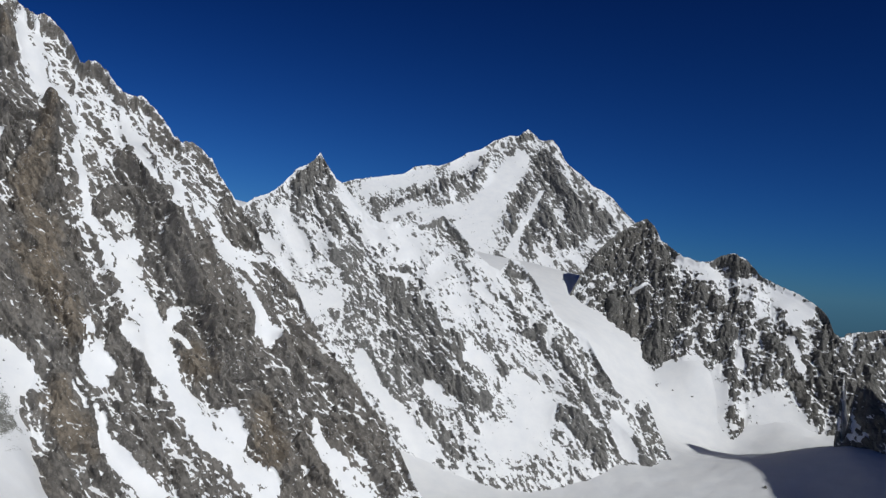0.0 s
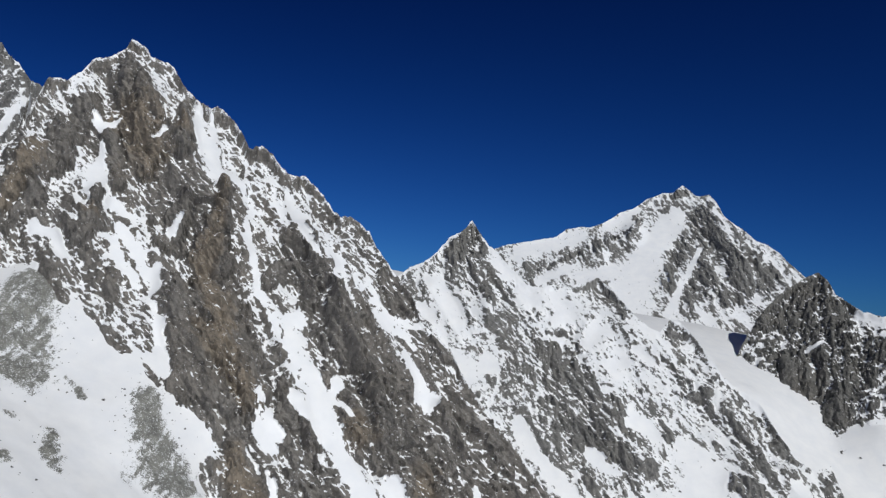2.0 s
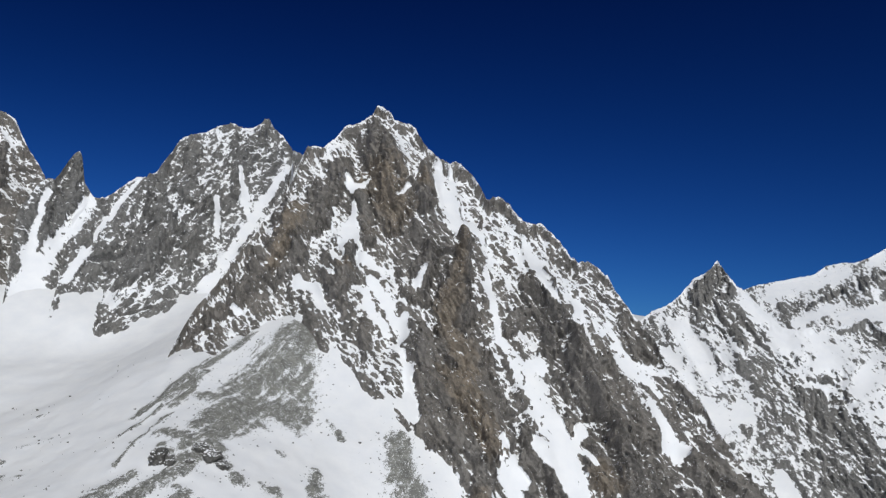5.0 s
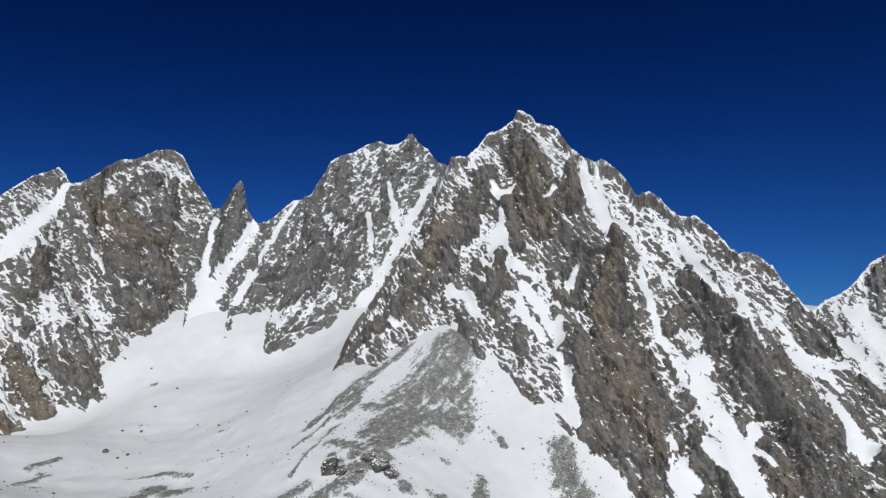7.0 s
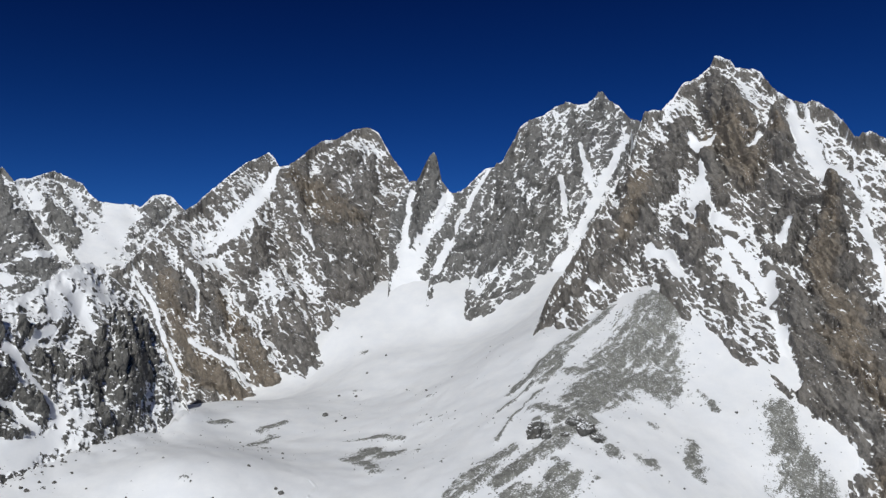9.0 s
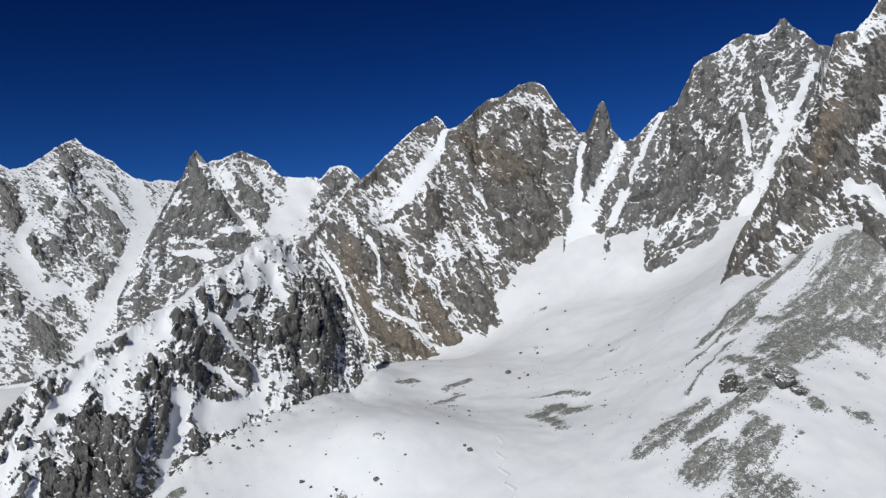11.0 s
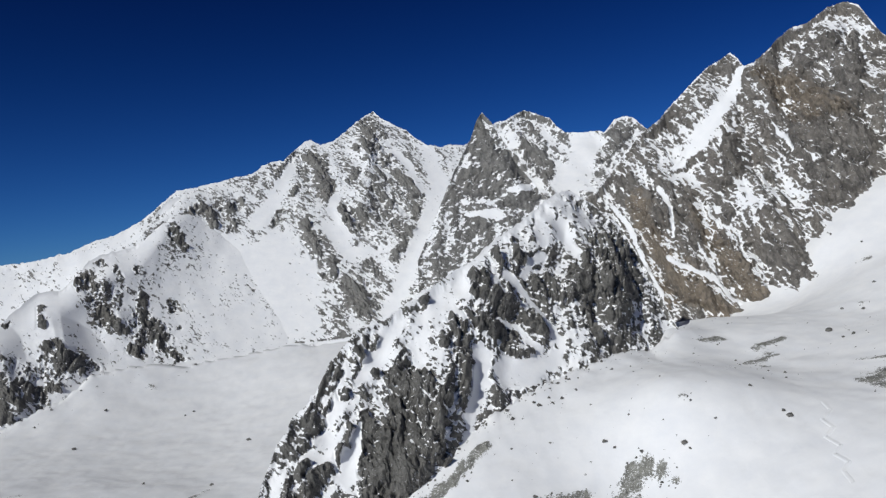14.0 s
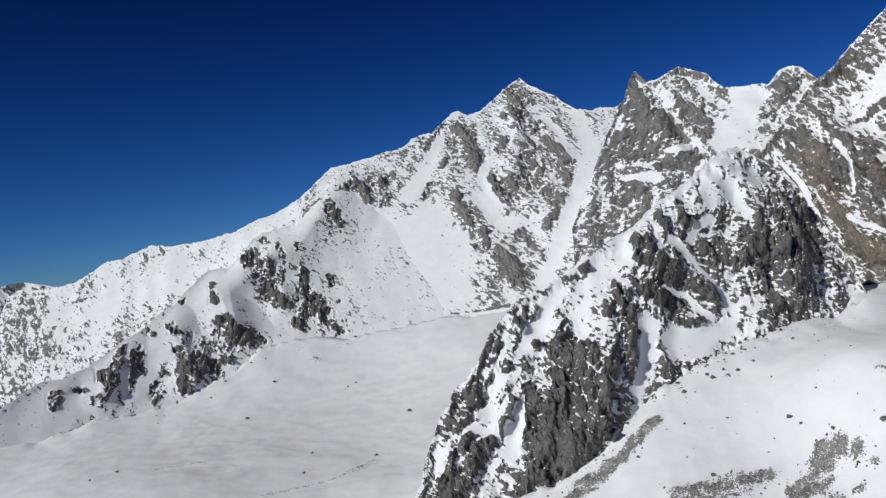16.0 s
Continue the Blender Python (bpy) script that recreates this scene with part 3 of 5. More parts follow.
B.rib((135, -46, 20.3), (186, -43, 29.2), (162, -93, 28.4))
B.rib((211, -78, 19.9), (248, -134, 25.4), (295, -165, 25.0), (323, -184, 15.3))
B.rib((151, -150, 16.7), (188, -181, 22.3), (223, -210, 22.0), (280, -228, 17.2), (347, -254, 12.4))
B.rib((266, 101, 10.9), (293, 82, 13.5), (331, 43, 10.6))
B.rib((233, -288, 12.1), (276, -323, 13.0), (297, -348, 12.8))
B.rib((398, -204, 12.8))
B.rib((423, 21, 13.2), (440, -4, 15.6))
B.rib((456, -123, 13.4), (497, -98, 11.2))
B.rib((557, -118, 11.1))
B.rib((515, -276, 14.6), (546, -294, 18.9), (574, -320, 23.0), (584, -346, 17.2))
B.rib((690, -269, 10.2), (691, -307, 13.3), (705, -334, 10.9))
B.rib((612, -203, 12.9), (644, -222, 12.8), (663, -241, 9.2))
B.gully((-79, -58, 18.9), (-22, -103, 27.0), (24, -77, 23.7))
B.gully((-70, 59, 6.7), (-53, 33, 7.9))
B.gully((-145, 41, 9.3), (-117, 16, 10.5))
B.gully((198, 62, 10.7), (172, 20, 9.2))
B.gully((95, -196, 12.8), (144, -254, 10.1), (189, -300, 13.1), (233, -351, 13.8))
B.gully((330, -174, 16.6), (364, -193, 14.0))
B.gully((431, -226, 20.7), (467, -254, 27.2), (442, -307, 30.7), (385, -327, 19.5))
B.gully((245, -244, 13.6), (290, -267, 9.0))
B.gully((264, 12, 14.4), (243, -21, 9.0))
B.gully((508, -31, 12.8), (552, -78, 13.8), (592, -128, 13.5))
B.gully((629, -281, 15.7), (648, -335, 13.0))
B.gully((352, -34, 8.9), (376, -57, 6.3))
B.scour((-52, 242, 38.0), (-56, 162, 47.9), (34, 94, 40.8))
B.scour((146, 5, 46.8), (211, -90, 54.4))
B.scour((450, -77, 45.1), (536, -164, 40.7), (629, -232, 34.7))
B.scour((223, -200, 46.5), (291, -237, 34.2))
B.veil((59, 125, 52.5), (158, 32, 50.1), (288, -37, 61.1), (411, -91, 59.6), (520, -186, 44.9))
B.veil((-131, 98, 32.8), (-48, -6, 51.8))
B.veil((223, -157, 19.1))
B.spur((-52, 267, 73.9), (-25, 134, 83.3), (14, 24, 52.5))
B.spur((26, 183, 56.8), (161, -45, 88.7), (259, -144, 84.1), (337, -245, 51.1))
B.spur((356, 18, 59.0), (472, -100, 74.2), (591, -244, 68.7), (694, -334, 43.6))
B.spur((-128, 84, 40.7), (-44, -32, 25.5))
C = Face(188, 3595, 2, 40, 300, 0)
C.crest += [(-804, 270), (-673, 335), (-617, 363), (-483, 393), (-397, 413), (-353, 456), (-290, 471), (-250, 468), (-188, 496), (-114, 557), (-61, 578), (3, 634), (71, 672), (126, 677), (168, 723), (204, 688), (223, 662), (259, 658), (287, 671), (317, 623), (340, 551), (365, 521), (414, 480), (460, 424), (508, 400), (542, 369), (573, 322), (614, 272), (673, 200), (812, 92), (962, -6)]
C.rib((269, 615, 24.1), (237, 518, 52.0), (282, 430, 68.1), (372, 350, 97.8), (430, 247, 70.6))
C.rib((247, 263, 52.4), (173, 158, 36.8))
C.rib((332, 179, 55.3), (503, 276, 28.5))
C.rib((145, 394, 35.1), (107, 308, 26.8), (82, 228, 30.8), (116, 155, 18.4))
C.rib((165, 674, 21.9), (124, 649, 13.6))
C.rib((-20, 505, 13.1), (-81, 441, 25.6), (-141, 379, 35.3), (-216, 375, 30.3))
C.rib((-78, 368, 20.0))
# these two ribs: bare rock in place of the shade line under the seracs
C.rib((-287, 343, 10.0), (-356, 297, 12.3), (-413, 267, 9.8))
C.rib((-463, 272, 17.2))
C.gully((136, 560, 31.7), (33, 388, 55.2), (-36, 247, 76.7), (-54, 121, 64.2), (-6, 42, 31.1))
C.gully((-132, 255, 31.4), (-274, 234, 19.3))
C.gully((224, 370, 7.4), (152, 231, 9.5), (82, 81, 13.5))
C.gully((-297, 424, 30.8), (-540, 344, 40.4))
C.gully((-174, 482, 20.9), (-48, 574, 16.0))
C.gully((-437, 199, 16.8), (-326, 263, 14.6))
C.gully((188, -1, 47.7), (313, -26, 47.0))
C.gully((235, 68, 22.2))
C.spur((290, 552, 104.9), (417, 325, 121.0))
C.spur((-69, 442, 76.9), (-213, 347, 74.9))
C.veil((324, 95, 40.2), (465, 174, 32.0))
C.veil((296, 291, 28.8))
C.veil((-44, 473, 25.9), (-186, 320, 34.6))
C.veil((402, 407, 24.9), (531, 304, 23.9))
D = Face(634, 2367, 16, 48, 0, 0)
D.crest += [(-264, -76), (-244, -9), (-220, 47), (-194, 95), (-151, 147), (-120, 168), (-97, 188), (-64, 204), (-40, 183), (-16, 139), (19, 115), (53, 91), (101, 78), (136, 85), (155, 102), (194, 112), (225, 99), (248, 73), (271, 47), (315, 29), (372, 3), (413, -24), (432, -44), (446, -89), (462, -99), (476, -86), (518, -76), (570, -67), (662, -79), (729, -126)]
D.veil((342, -22, 50.2), (241, 15, 33.8))
D.veil((-184, -69, 32.8))
D.veil((239, -280, 45.6))
D.rib((-70, 181, 17.9), (-131, 121, 38.6), (-174, 73, 38.0), (-77, 90, 45.0), (-10, 77, 34.5))
D.rib((-36, 8, 57.1), (-118, -94, 55.1), (-9, -100, 54.9), (49, -79, 40.7))
D.rib((179, 101, 22.6), (226, 79, 17.3))
D.rib((197, -51, 29.6), (183, -111, 20.9), (156, -156, 17.4))
D.rib((-78, -165, 25.3), (12, -171, 28.3))
D.rib((296, -114, 17.8), (335, -179, 20.6), (359, -242, 17.0))
D.rib((437, -73, 18.2), (417, -158, 20.8), (447, -257, 17.1))
D.rib((106, -12, 31.7), (152, -39, 23.1))
D.gully((45, 90, 10.4), (102, 69, 12.0), (149, 48, 11.9), (103, 36, 6.8))
D.gully((314, 6, 16.9), (384, -26, 16.7), (341, -52, 13.2))
D.gully((-44, 8, 5.0), (-81, -15, 5.0))
D.gully((101, -203, 28.0), (132, -266, 48.7), (108, -344, 65.2))
D.gully((212, -178, 12.6), (212, -151, 7.9))
D.gully((304, -297, 51.5), (355, -315, 27.2))
D.gully((338, -110, 8.1), (362, -177, 9.5))
D.gully((269, -44, 13.2))
E = Face(863, 1557, 34, 62, -250, 0)
E.crest += [(-91, -143), (-86, -206), (-77, -287), (-60, -104), (-24, -85), (44, -60), (153, -38)]
E.rib((-60, -139, 17.7), (-38, -199, 22.4), (-22, -248, 17.2))
F = Face(-1259, 1216, -44, 50, 0, -0.0001)
F.crest += [(-216, 266), (-186, 324), (-158, 326), (-138, 345), (-118, 370), (-98, 393), (-76, 395), (-55, 413), (-41, 448), (-24, 484), (-12, 521), (18, 544), (49, 555), (80, 583), (119, 601), (141, 589), (172, 591), (196, 612), (217, 623), (230, 598), (253, 577), (266, 552), (278, 532), (297, 527), (364, 472), (447, 316)]
F.rib((146, 505, 13.6), (134, 414, 14.5))
F.rib((195, 562, 10.8))
F.rib((26, 489, 18.0), (12, 382, 22.9), (54, 330, 22.3))
F.rib((-43, 317, 25.0), (-1, 253, 28.3), (-67, 209, 27.8))
F.rib((39, 237, 18.7))
F.rib((-118, 182, 23.6), (-39, 166, 20.7), (-89, 139, 16.6))
F.rib((-231, 37, 14.7), (-209, 62, 14.9))
F.rib((-119, 24, 14.5), (-83, 29, 14.5))
F.gully((268, 493, 7.5), (228, 412, 8.7), (186, 328, 11.1), (139, 235, 12.0), (96, 150, 11.5), (51, 71, 14.8))
F.gully((143, 449, 5.9), (160, 361, 8.5), (171, 312, 8.3))
F.gully((90, 363, 4.2), (98, 266, 5.4))
F.gully((-202, 355, 8.6), (-207, 274, 11.0), (-251, 185, 11.9), (-283, 129, 12.9))
F.gully((-174, 87, 6.3), (-155, 24, 6.1))
F.gully((-89, 385, 4.3), (-128, 319, 5.6), (-174, 212, 6.7), (-204, 128, 7.7))
F.veil((-112, 99, 22.6), (-37, 111, 20.2), (13, 151, 18.0))
F.veil((103, 545, 21.5), (73, 576, 21.7))
F.veil((240, 542, 21.4))
F.veil((-201, 213, 18.7))
F.spur((198, 603, 62.7), (26, 348, 84.5), (-64, 152, 64.4), (-119, 24, 36.2))
F.spur((133, 544, 45.9), (126, 379, 42.8))
G = Face(-1452, 1114, -52, 58, 0, 0)
G.crest += [(-93, 268), (-59, 345), (-41, 360), (-28, 357), (-17, 379), (-2, 417), (8, 435), (17, 442), (24, 428), (30, 391), (35, 359), (53, 329), (80, 302), (124, 233)]
G.gully((-41, 328, 5.6), (-55, 237, 8.1), (-58, 138, 13.1), (-64, 97, 18.1))
G.gully((52, 319, 9.8), (16, 251, 13.6), (-32, 165, 17.2), (-45, 84, 19.3))
G.rib((14, 416, 13.1), (7, 327, 22.5), (-18, 236, 19.0))
H = Face(-1535, 997, -58, 52, 0, -0.00015)
H.crest += [(-626, 86), (-585, 132), (-550, 152), (-509, 208), (-454, 282), (-416, 305), (-386, 337), (-342, 386), (-316, 411), (-290, 437), (-268, 445), (-240, 463), (-224, 445), (-208, 418), (-186, 421), (-158, 444), (-129, 476), (-100, 499), (-55, 508), (-16, 537), (7, 543), (30, 543), (53, 528), (67, 490), (87, 444), (108, 408), (123, 377), (139, 331), (143, 212)]
H.rib((-159, 426, 20.5), (-127, 358, 27.1), (-87, 393, 24.6), (-30, 429, 28.0))
H.rib((-70, 294, 32.0), (-1, 295, 32.2), (28, 378, 17.4))
H.rib((-95, 217, 30.9), (-28, 203, 40.3), (24, 189, 28.1))
H.rib((-53, 118, 30.9), (10, 118, 22.0), (-77, 79, 15.2))
H.rib((-244, 217, 16.0), (-232, 160, 18.2), (-255, 133, 11.5))
H.rib((-471, 161, 18.0), (-438, 120, 20.2), (-392, 68, 22.2))
H.rib((-354, 94, 15.0), (-318, 55, 14.7), (-317, 6, 14.4))
H.rib((-265, 17, 16.9), (-237, -30, 21.3), (-209, -76, 18.5), (-185, -98, 8.0))
H.rib((-370, -51, 16.3), (-320, -85, 20.6), (-272, -107, 15.9), (-226, -129, 10.1))
H.rib((-173, 41, 11.1), (-133, -20, 22.8), (-119, -66, 16.4))
H.rib((-247, 67, 12.4))
H.rib((-15, 52, 7.5))
H.gully((-209, 422, 3.0), (-238, 357, 11.3), (-284, 277, 13.6), (-328, 217, 10.6), (-369, 189, 4.4))
H.gully((-397, 133, 4.4), (-370, 81, 3.4), (-361, 31, 2.4))
H.gully((-371, -17, 3.2), (-327, -41, 3.2), (-278, -64, 2.4), (-239, -108, 2.3))
H.gully((-299, 93, 2.6), (-268, 42, 2.5))
H.gully((-311, 6, 2.4), (-280, -53, 2.4))
H.gully((-150, 262, 2.8), (-113, 188, 2.7))
H.gully((-181, 146, 2.7), (-138, 66, 2.5))
H.gully((82, 296, 2.9), (88, 175, 4.6), (75, 132, 4.5))
H.gully((-512, 121, 3.4), (-461, 56, 4.1), (-428, -16, 3.2), (-384, -95, 3.9))
H.gully((-218, 411, 7.2), (-256, 332, 14.0), (-302, 265, 16.3), (-342, 220, 10.6))
H.veil((-223, 425, 14.6), (-280, 365, 36.8), (-323, 277, 40.8), (-367, 217, 31.7))
H.veil((-238, 357, 28.3), (-280, 247, 32.3))
H.veil((-201, 92, 32.7), (-170, 4, 19.3))
H.veil((-234, 54, 17.3))
H.veil((-295, 373, 28.4), (-310, 277, 35.4), (-235, 324, 19.5))
H.veil((0, 484, 18.2), (59, 468, 18.1))
H.veil((-322, 174, 26.0), (-423, 175, 28.5))
H.veil((-130, 132, 15.5), (-102, 79, 15.1))
H.spur((0, 522, 69.1), (-29, 279, 83.2), (-28, 105, 51.3))
H.spur((-254, 247, 53.9), (-242, 133, 57.6), (-145, -20, 47.9))
H.spur((-258, 54, 43.1), (-197, -87, 34.6))
H.spur((-461, 175, 45.3), (-320, -85, 45.8))
H.ochre((-305, 66, 18.3), (-260, -10, 27.7), (-200, -92, 29.0))
H.ochre((-450, 109, 24.4), (-409, 18, 20.8), (-338, -55, 32.4))
H.ochre((-170, 391, 20.8), (-111, 340, 34.8), (-68, 291, 34.0))
H.ochre((-13, 275, 22.5))
H.ochre((-414, 45, 20.8), (-368, -34, 30.0), (-301, -97, 31.4), (-252, -134, 21.3))
H.ochre((-420, -30, 22.7), (-376, -104, 24.3))
I = Face(-2595, 744, -74, 42, 200, 0)
I.crest += [(-491, 335), (-399, 406), (-322, 460), (-253, 512), (-224, 511), (-194, 529), (-154, 552), (-107, 527), (-61, 500), (-37, 459), (-12, 431), (50, 422), (95, 426), (119, 414), (140, 432), (162, 462), (190, 472), (224, 462), (244, 432), (264, 406), (288, 400), (357, 343), (454, 244)]
I.gully((47, 396, 35.3), (21, 326, 38.1), (-24, 234, 36.5))
I.gully((231, 369, 11.7), (142, 243, 14.7))
I.gully((-206, 460, 12.1), (-189, 410, 11.9))
I.rib((-148, 483, 28.5), (-117, 374, 35.0), (-70, 281, 22.4))
I.rib((192, 432, 28.0), (107, 331, 26.7))
Fang = Face(-1920, 339, -80, 56, 100, 0)
Fang.crest += [(-165, 23), (-120, 120), (-72, 224), (-24, 312), (-1, 370), (11, 384), (29, 360), (50, 315), (64, 275), (84, 228), (114, 181), (133, 144), (162, 68), (168, 5)]
Fang.rib((4, 361, 9.6), (14, 298, 26.8), (0, 227, 32.8), (-47, 220, 13.2))
Fang.rib((47, 248, 28.9), (81, 214, 20.7))
Fang.rib((-32, 178, 18.1), (21, 189, 23.3))
Fang.rib((85, 155, 10.1), (115, 147, 15.1))
Fang.rib((33, 136, 8.9))
Fang.rib((-21, 106, 15.1), (-4, 91, 10.0))
Fang.rib((105, 203, 19.3), (126, 176, 11.5))
Fang.gully((-47, 155, 6.4))
Fang.gully((63, 172, 6.4), (113, 176, 5.1))
Fang.gully((-50, 124, 5.1), (30, 112, 10.1))
Fang.gully((136, 124, 7.5))
Fang.spur((5, 369, 41.3), (30, 266, 53.0), (88, 171, 51.0))
J = Face(-2200, 0, -95, 42, 0, -5e-05)
J.crest += [(-1296, 32), (-1207, 38), (-1118, 44), (-1074, 71), (-1050, 90), (-997, 96), (-928, 125), (-863, 113), (-771, 118), (-697, 132), (-637, 157), (-576, 174), (-515, 209), (-468, 256), (-427, 294), (-368, 303), (-318, 312), (-267, 324), (-206, 336), (-178, 362), (-142, 374), (-116, 371), (-86, 402), (-44, 440), (-26, 444), (6, 422), (45, 435), (88, 467), (134, 508), (166, 528), (200, 548), (220, 516), (258, 484), (289, 464), (307, 431), (342, 400), (383, 387), (414, 397), (448, 390), (481, 382)]
J.crest += [(541, 268), (570, 114)]
J.hem += [(-669, -233), (-520, -211), (-380, -192), (-249, -167), (-140, -137)]
J.rib((162, 469, 25.4), (154, 403, 21.2))
J.rib((108, 398, 12.3))
J.rib((-27, 384, 13.9), (-9, 340, 18.8), (5, 278, 23.3))
J.rib((-65, 331, 10.2))
J.rib((175, 346, 13.8), (206, 363, 12.2))
J.rib((217, 310, 11.9), (241, 247, 16.5), (256, 189, 12.9))
J.rib((127, 262, 13.2), (153, 230, 11.4))
J.rib((78, 194, 12.8), (79, 158, 14.2), (77, 124, 9.3))
J.rib((30, 200, 11.2), (31, 164, 15.8), (8, 133, 10.9))
J.rib((170, 146, 12.6), (176, 111, 18.5), (208, 116, 13.9))
J.rib((183, 86, 10.7), (140, 43, 10.4))
J.rib((-82, 153, 18.8), (-73, 118, 15.4), (-58, 68, 13.5))
J.rib((-25, 48, 13.4), (-23, 17, 10.2))
J.rib((-61, 14, 10.2), (-73, -14, 8.6))
J.rib((68, 28, 17.7), (97, -5, 10.2), (117, -37, 11.4))
J.rib((6, -16, 18.7), (21, -47, 24.1), (28, -75, 25.1))
J.rib((57, -72, 16.8))
J.rib((-146, 205, 11.2), (-160, 163, 9.4))
J.rib((-273, 230, 14.5), (-248, 245, 11.4))
J.rib((-287, 145, 7.8), (-268, 185, 7.9))
J.rib((-371, 216, 14.4), (-338, 230, 19.4), (-324, 175, 12.6))
J.rib((-395, 193, 11.1))
J.rib((-140, 317, 8.4), (-123, 355, 6.9))
J.rib((-74, 423, 8.8), (-49, 444, 7.1))
J.rib((316, 128, 18.8), (334, 92, 10.8))
J.rib((278, 66, 19.7), (279, 26, 14.9))
J.rib((206, -33, 12.9), (244, -8, 11.7))
J.rib((67, 289, 10.0), (100, 325, 8.5))
J.rib((170, 296, 10.1), (159, 317, 8.5))
J.rib((156, 184, 9.6), (182, 217, 8.1))
J.rib((-107, 255, 8.2), (-77, 289, 6.7))
J.rib((229, 156, 9.5), (273, 215, 8.1))
J.gully((335, 379, 21.1), (337, 254, 26.6), (249, 119, 15.5), (165, 1, 17.5), (91, -103, 13.8))
J.gully((-161, 88, 57.5), (-189, -14, 66.0), (-129, -90, 55.1))
J.gully((-226, 50, 59.2), (-283, 88, 45.2))
J.gully((-13, 144, 18.7), (32, 64, 19.5), (80, 74, 12.1))
J.gully((-315, 46, 67.9), (-378, -126, 74.0))
J.gully((22, 238, 9.8), (-1, 204, 11.2), (39, 96, 7.6))
J.gully((232, 392, 10.6), (265, 324, 10.3))
J.gully((-93, 351, 8.6), (-158, 243, 19.5), (-213, 178, 22.1))
J.gully((-263, -33, 113.4), (-380, -197, 90.3))
J.gully((-142, 9, 72.6))
J.gully((-313, 92, 51.3))
J.gully((-461, -64, 30.6), (-483, -209, 38.4))
J.veil((-1095, -19, 71.5), (-904, 29, 73.1), (-720, 80, 59.9), (-558, 139, 40.1))
J.veil((-288, 12, 145.1), (-379, -150, 106.1))
J.veil((-193, 77, 75.1), (-123, -50, 70.4))
J.spur((-435, 243, 178.5), (-541, 104, 189.6), (-602, -48, 175.1))
J.spur((190, 525, 63.2), (139, 362, 76.2), (98, 209, 54.9))
J.scour((176, 491, 40.3), (147, 340, 75.5), (145, 203, 90.3), (85, 157, 78.7))
J.scour((-22, 362, 44.8), (-7, 260, 36.3))
J.scour((-66, 109, 39.8), (-54, 13, 29.2))
J.scour((183, 111, 40.1))
J.scour((33, -55, 42.3))
J.scour((263, 67, 39.4))
J.scour((-323, 210, 38.4))
J.scour((-86, 403, 24.5), (-146, 338, 20.4))
J.veil((203, 418, 24.9), (278, 205, 22.7))
J.veil((29, 355, 20.7), (50, 215, 19.4))
J.veil((151, 425, 53.4), (149, 279, 83.5), (100, 155, 78.7))
K = Face(-1019, 36, -92, 50, -220, -0.0006)
K.crest += [(-198, -304), (-174, -276), (-156, -252), (-148, -226), (-130, -193), (-109, -166), (-78, -138), (-59, -108), (-18, -72), (22, -55), (65, -35), (109, -14), (154, 5), (197, 33), (262, 66), (324, 101), (361, 111), (398, 82), (433, 45), (444, 7), (452, -36), (458, -80), (464, -140), (470, -240)]
K.hem += [(-210, -313), (-152, -277), (-52, -273), (0, -260), (51, -236), (82, -219), (103, -203), (133, -187), (173, -175), (215, -162), (258, -152), (303, -148), (345, -141), (375, -141), (394, -143)]
K.rib((44, -152, 27.4), (27, -197, 34.2), (-13, -232, 25.5), (-36, -253, 13.8))
K.rib((63, -160, 13.6), (50, -200, 15.8), (20, -230, 11.5))
K.rib((113, -81, 10.2), (106, -121, 10.6), (75, -155, 8.2))
K.rib((117, -109, 5.7), (102, -159, 6.2))
K.rib((-19, -175, 10.7), (-47, -201, 11.2))
K.rib((-75, -215, 8.4), (-118, -254, 10.1))
K.rib((-56, -108, 5.7), (-81, -163, 8.8), (-98, -185, 6.7))
K.rib((-44, -142, 6.9))
K.rib((2, -81, 8.7), (-10, -66, 6.6))
K.rib((160, -28, 16.1), (184, -53, 15.1), (210, -71, 12.0), (236, -89, 7.4))
K.rib((132, -69, 7.4), (165, -87, 8.8), (188, -111, 8.7), (209, -117, 5.1))
K.rib((251, -31, 12.5), (273, -41, 15.6), (307, -45, 15.7), (349, -34, 20.9))
K.rib((388, 22, 18.7), (395, -23, 23.1), (396, -56, 17.7), (353, -82, 10.9))
K.rib((313, -70, 10.8), (318, -115, 5.2))
K.rib((423, 9, 11.1), (425, -43, 10.7))
K.rib((232, 12, 6.4), (253, -3, 6.4))
K.rib((156, -190, 5.4), (156, -202, 3.3))
K.gully((199, 41, 5.7), (138, 7, 7.8), (132, -28, 7.6))
K.gully((319, 56, 8.5), (327, 10, 8.2))
K.gully((272, 12, 5.7), (231, -16, 5.5))
K.gully((205, -17, 6.2), (229, -44, 3.8), (247, -83, 4.5), (257, -117, 5.1))
K.gully((172, -67, 2.5), (203, -92, 2.9), (225, -116, 3.6))
K.gully((40, -58, 5.9), (-11, -113, 5.6), (-28, -131, 3.5))
K.gully((-27, -174, 2.7), (-51, -228, 9.6))
K.gully((105, -28, 5.3), (66, -61, 4.4))
K.gully((-49, -177, 2.7), (-81, -209, 2.6))
K.gully((138, -111, 8.6), (121, -161, 9.6), (92, -205, 6.6))
K.gully((162, -141, 12.6), (197, -139, 11.3), (248, -129, 8.7))
K.spur((352, 108, 70.9), (207, 40, 89.4), (112, -44, 93.9), (78, -143, 76.1), (28, -220, 51.7))
K.spur((352, 108, 70.9), (365, -2, 66.1), (345, -96, 38.4))
K.spur((174, 3, 31.4), (233, -96, 25.2))
K.rib((110, -66, 6.6), (88, -92, 5.8))
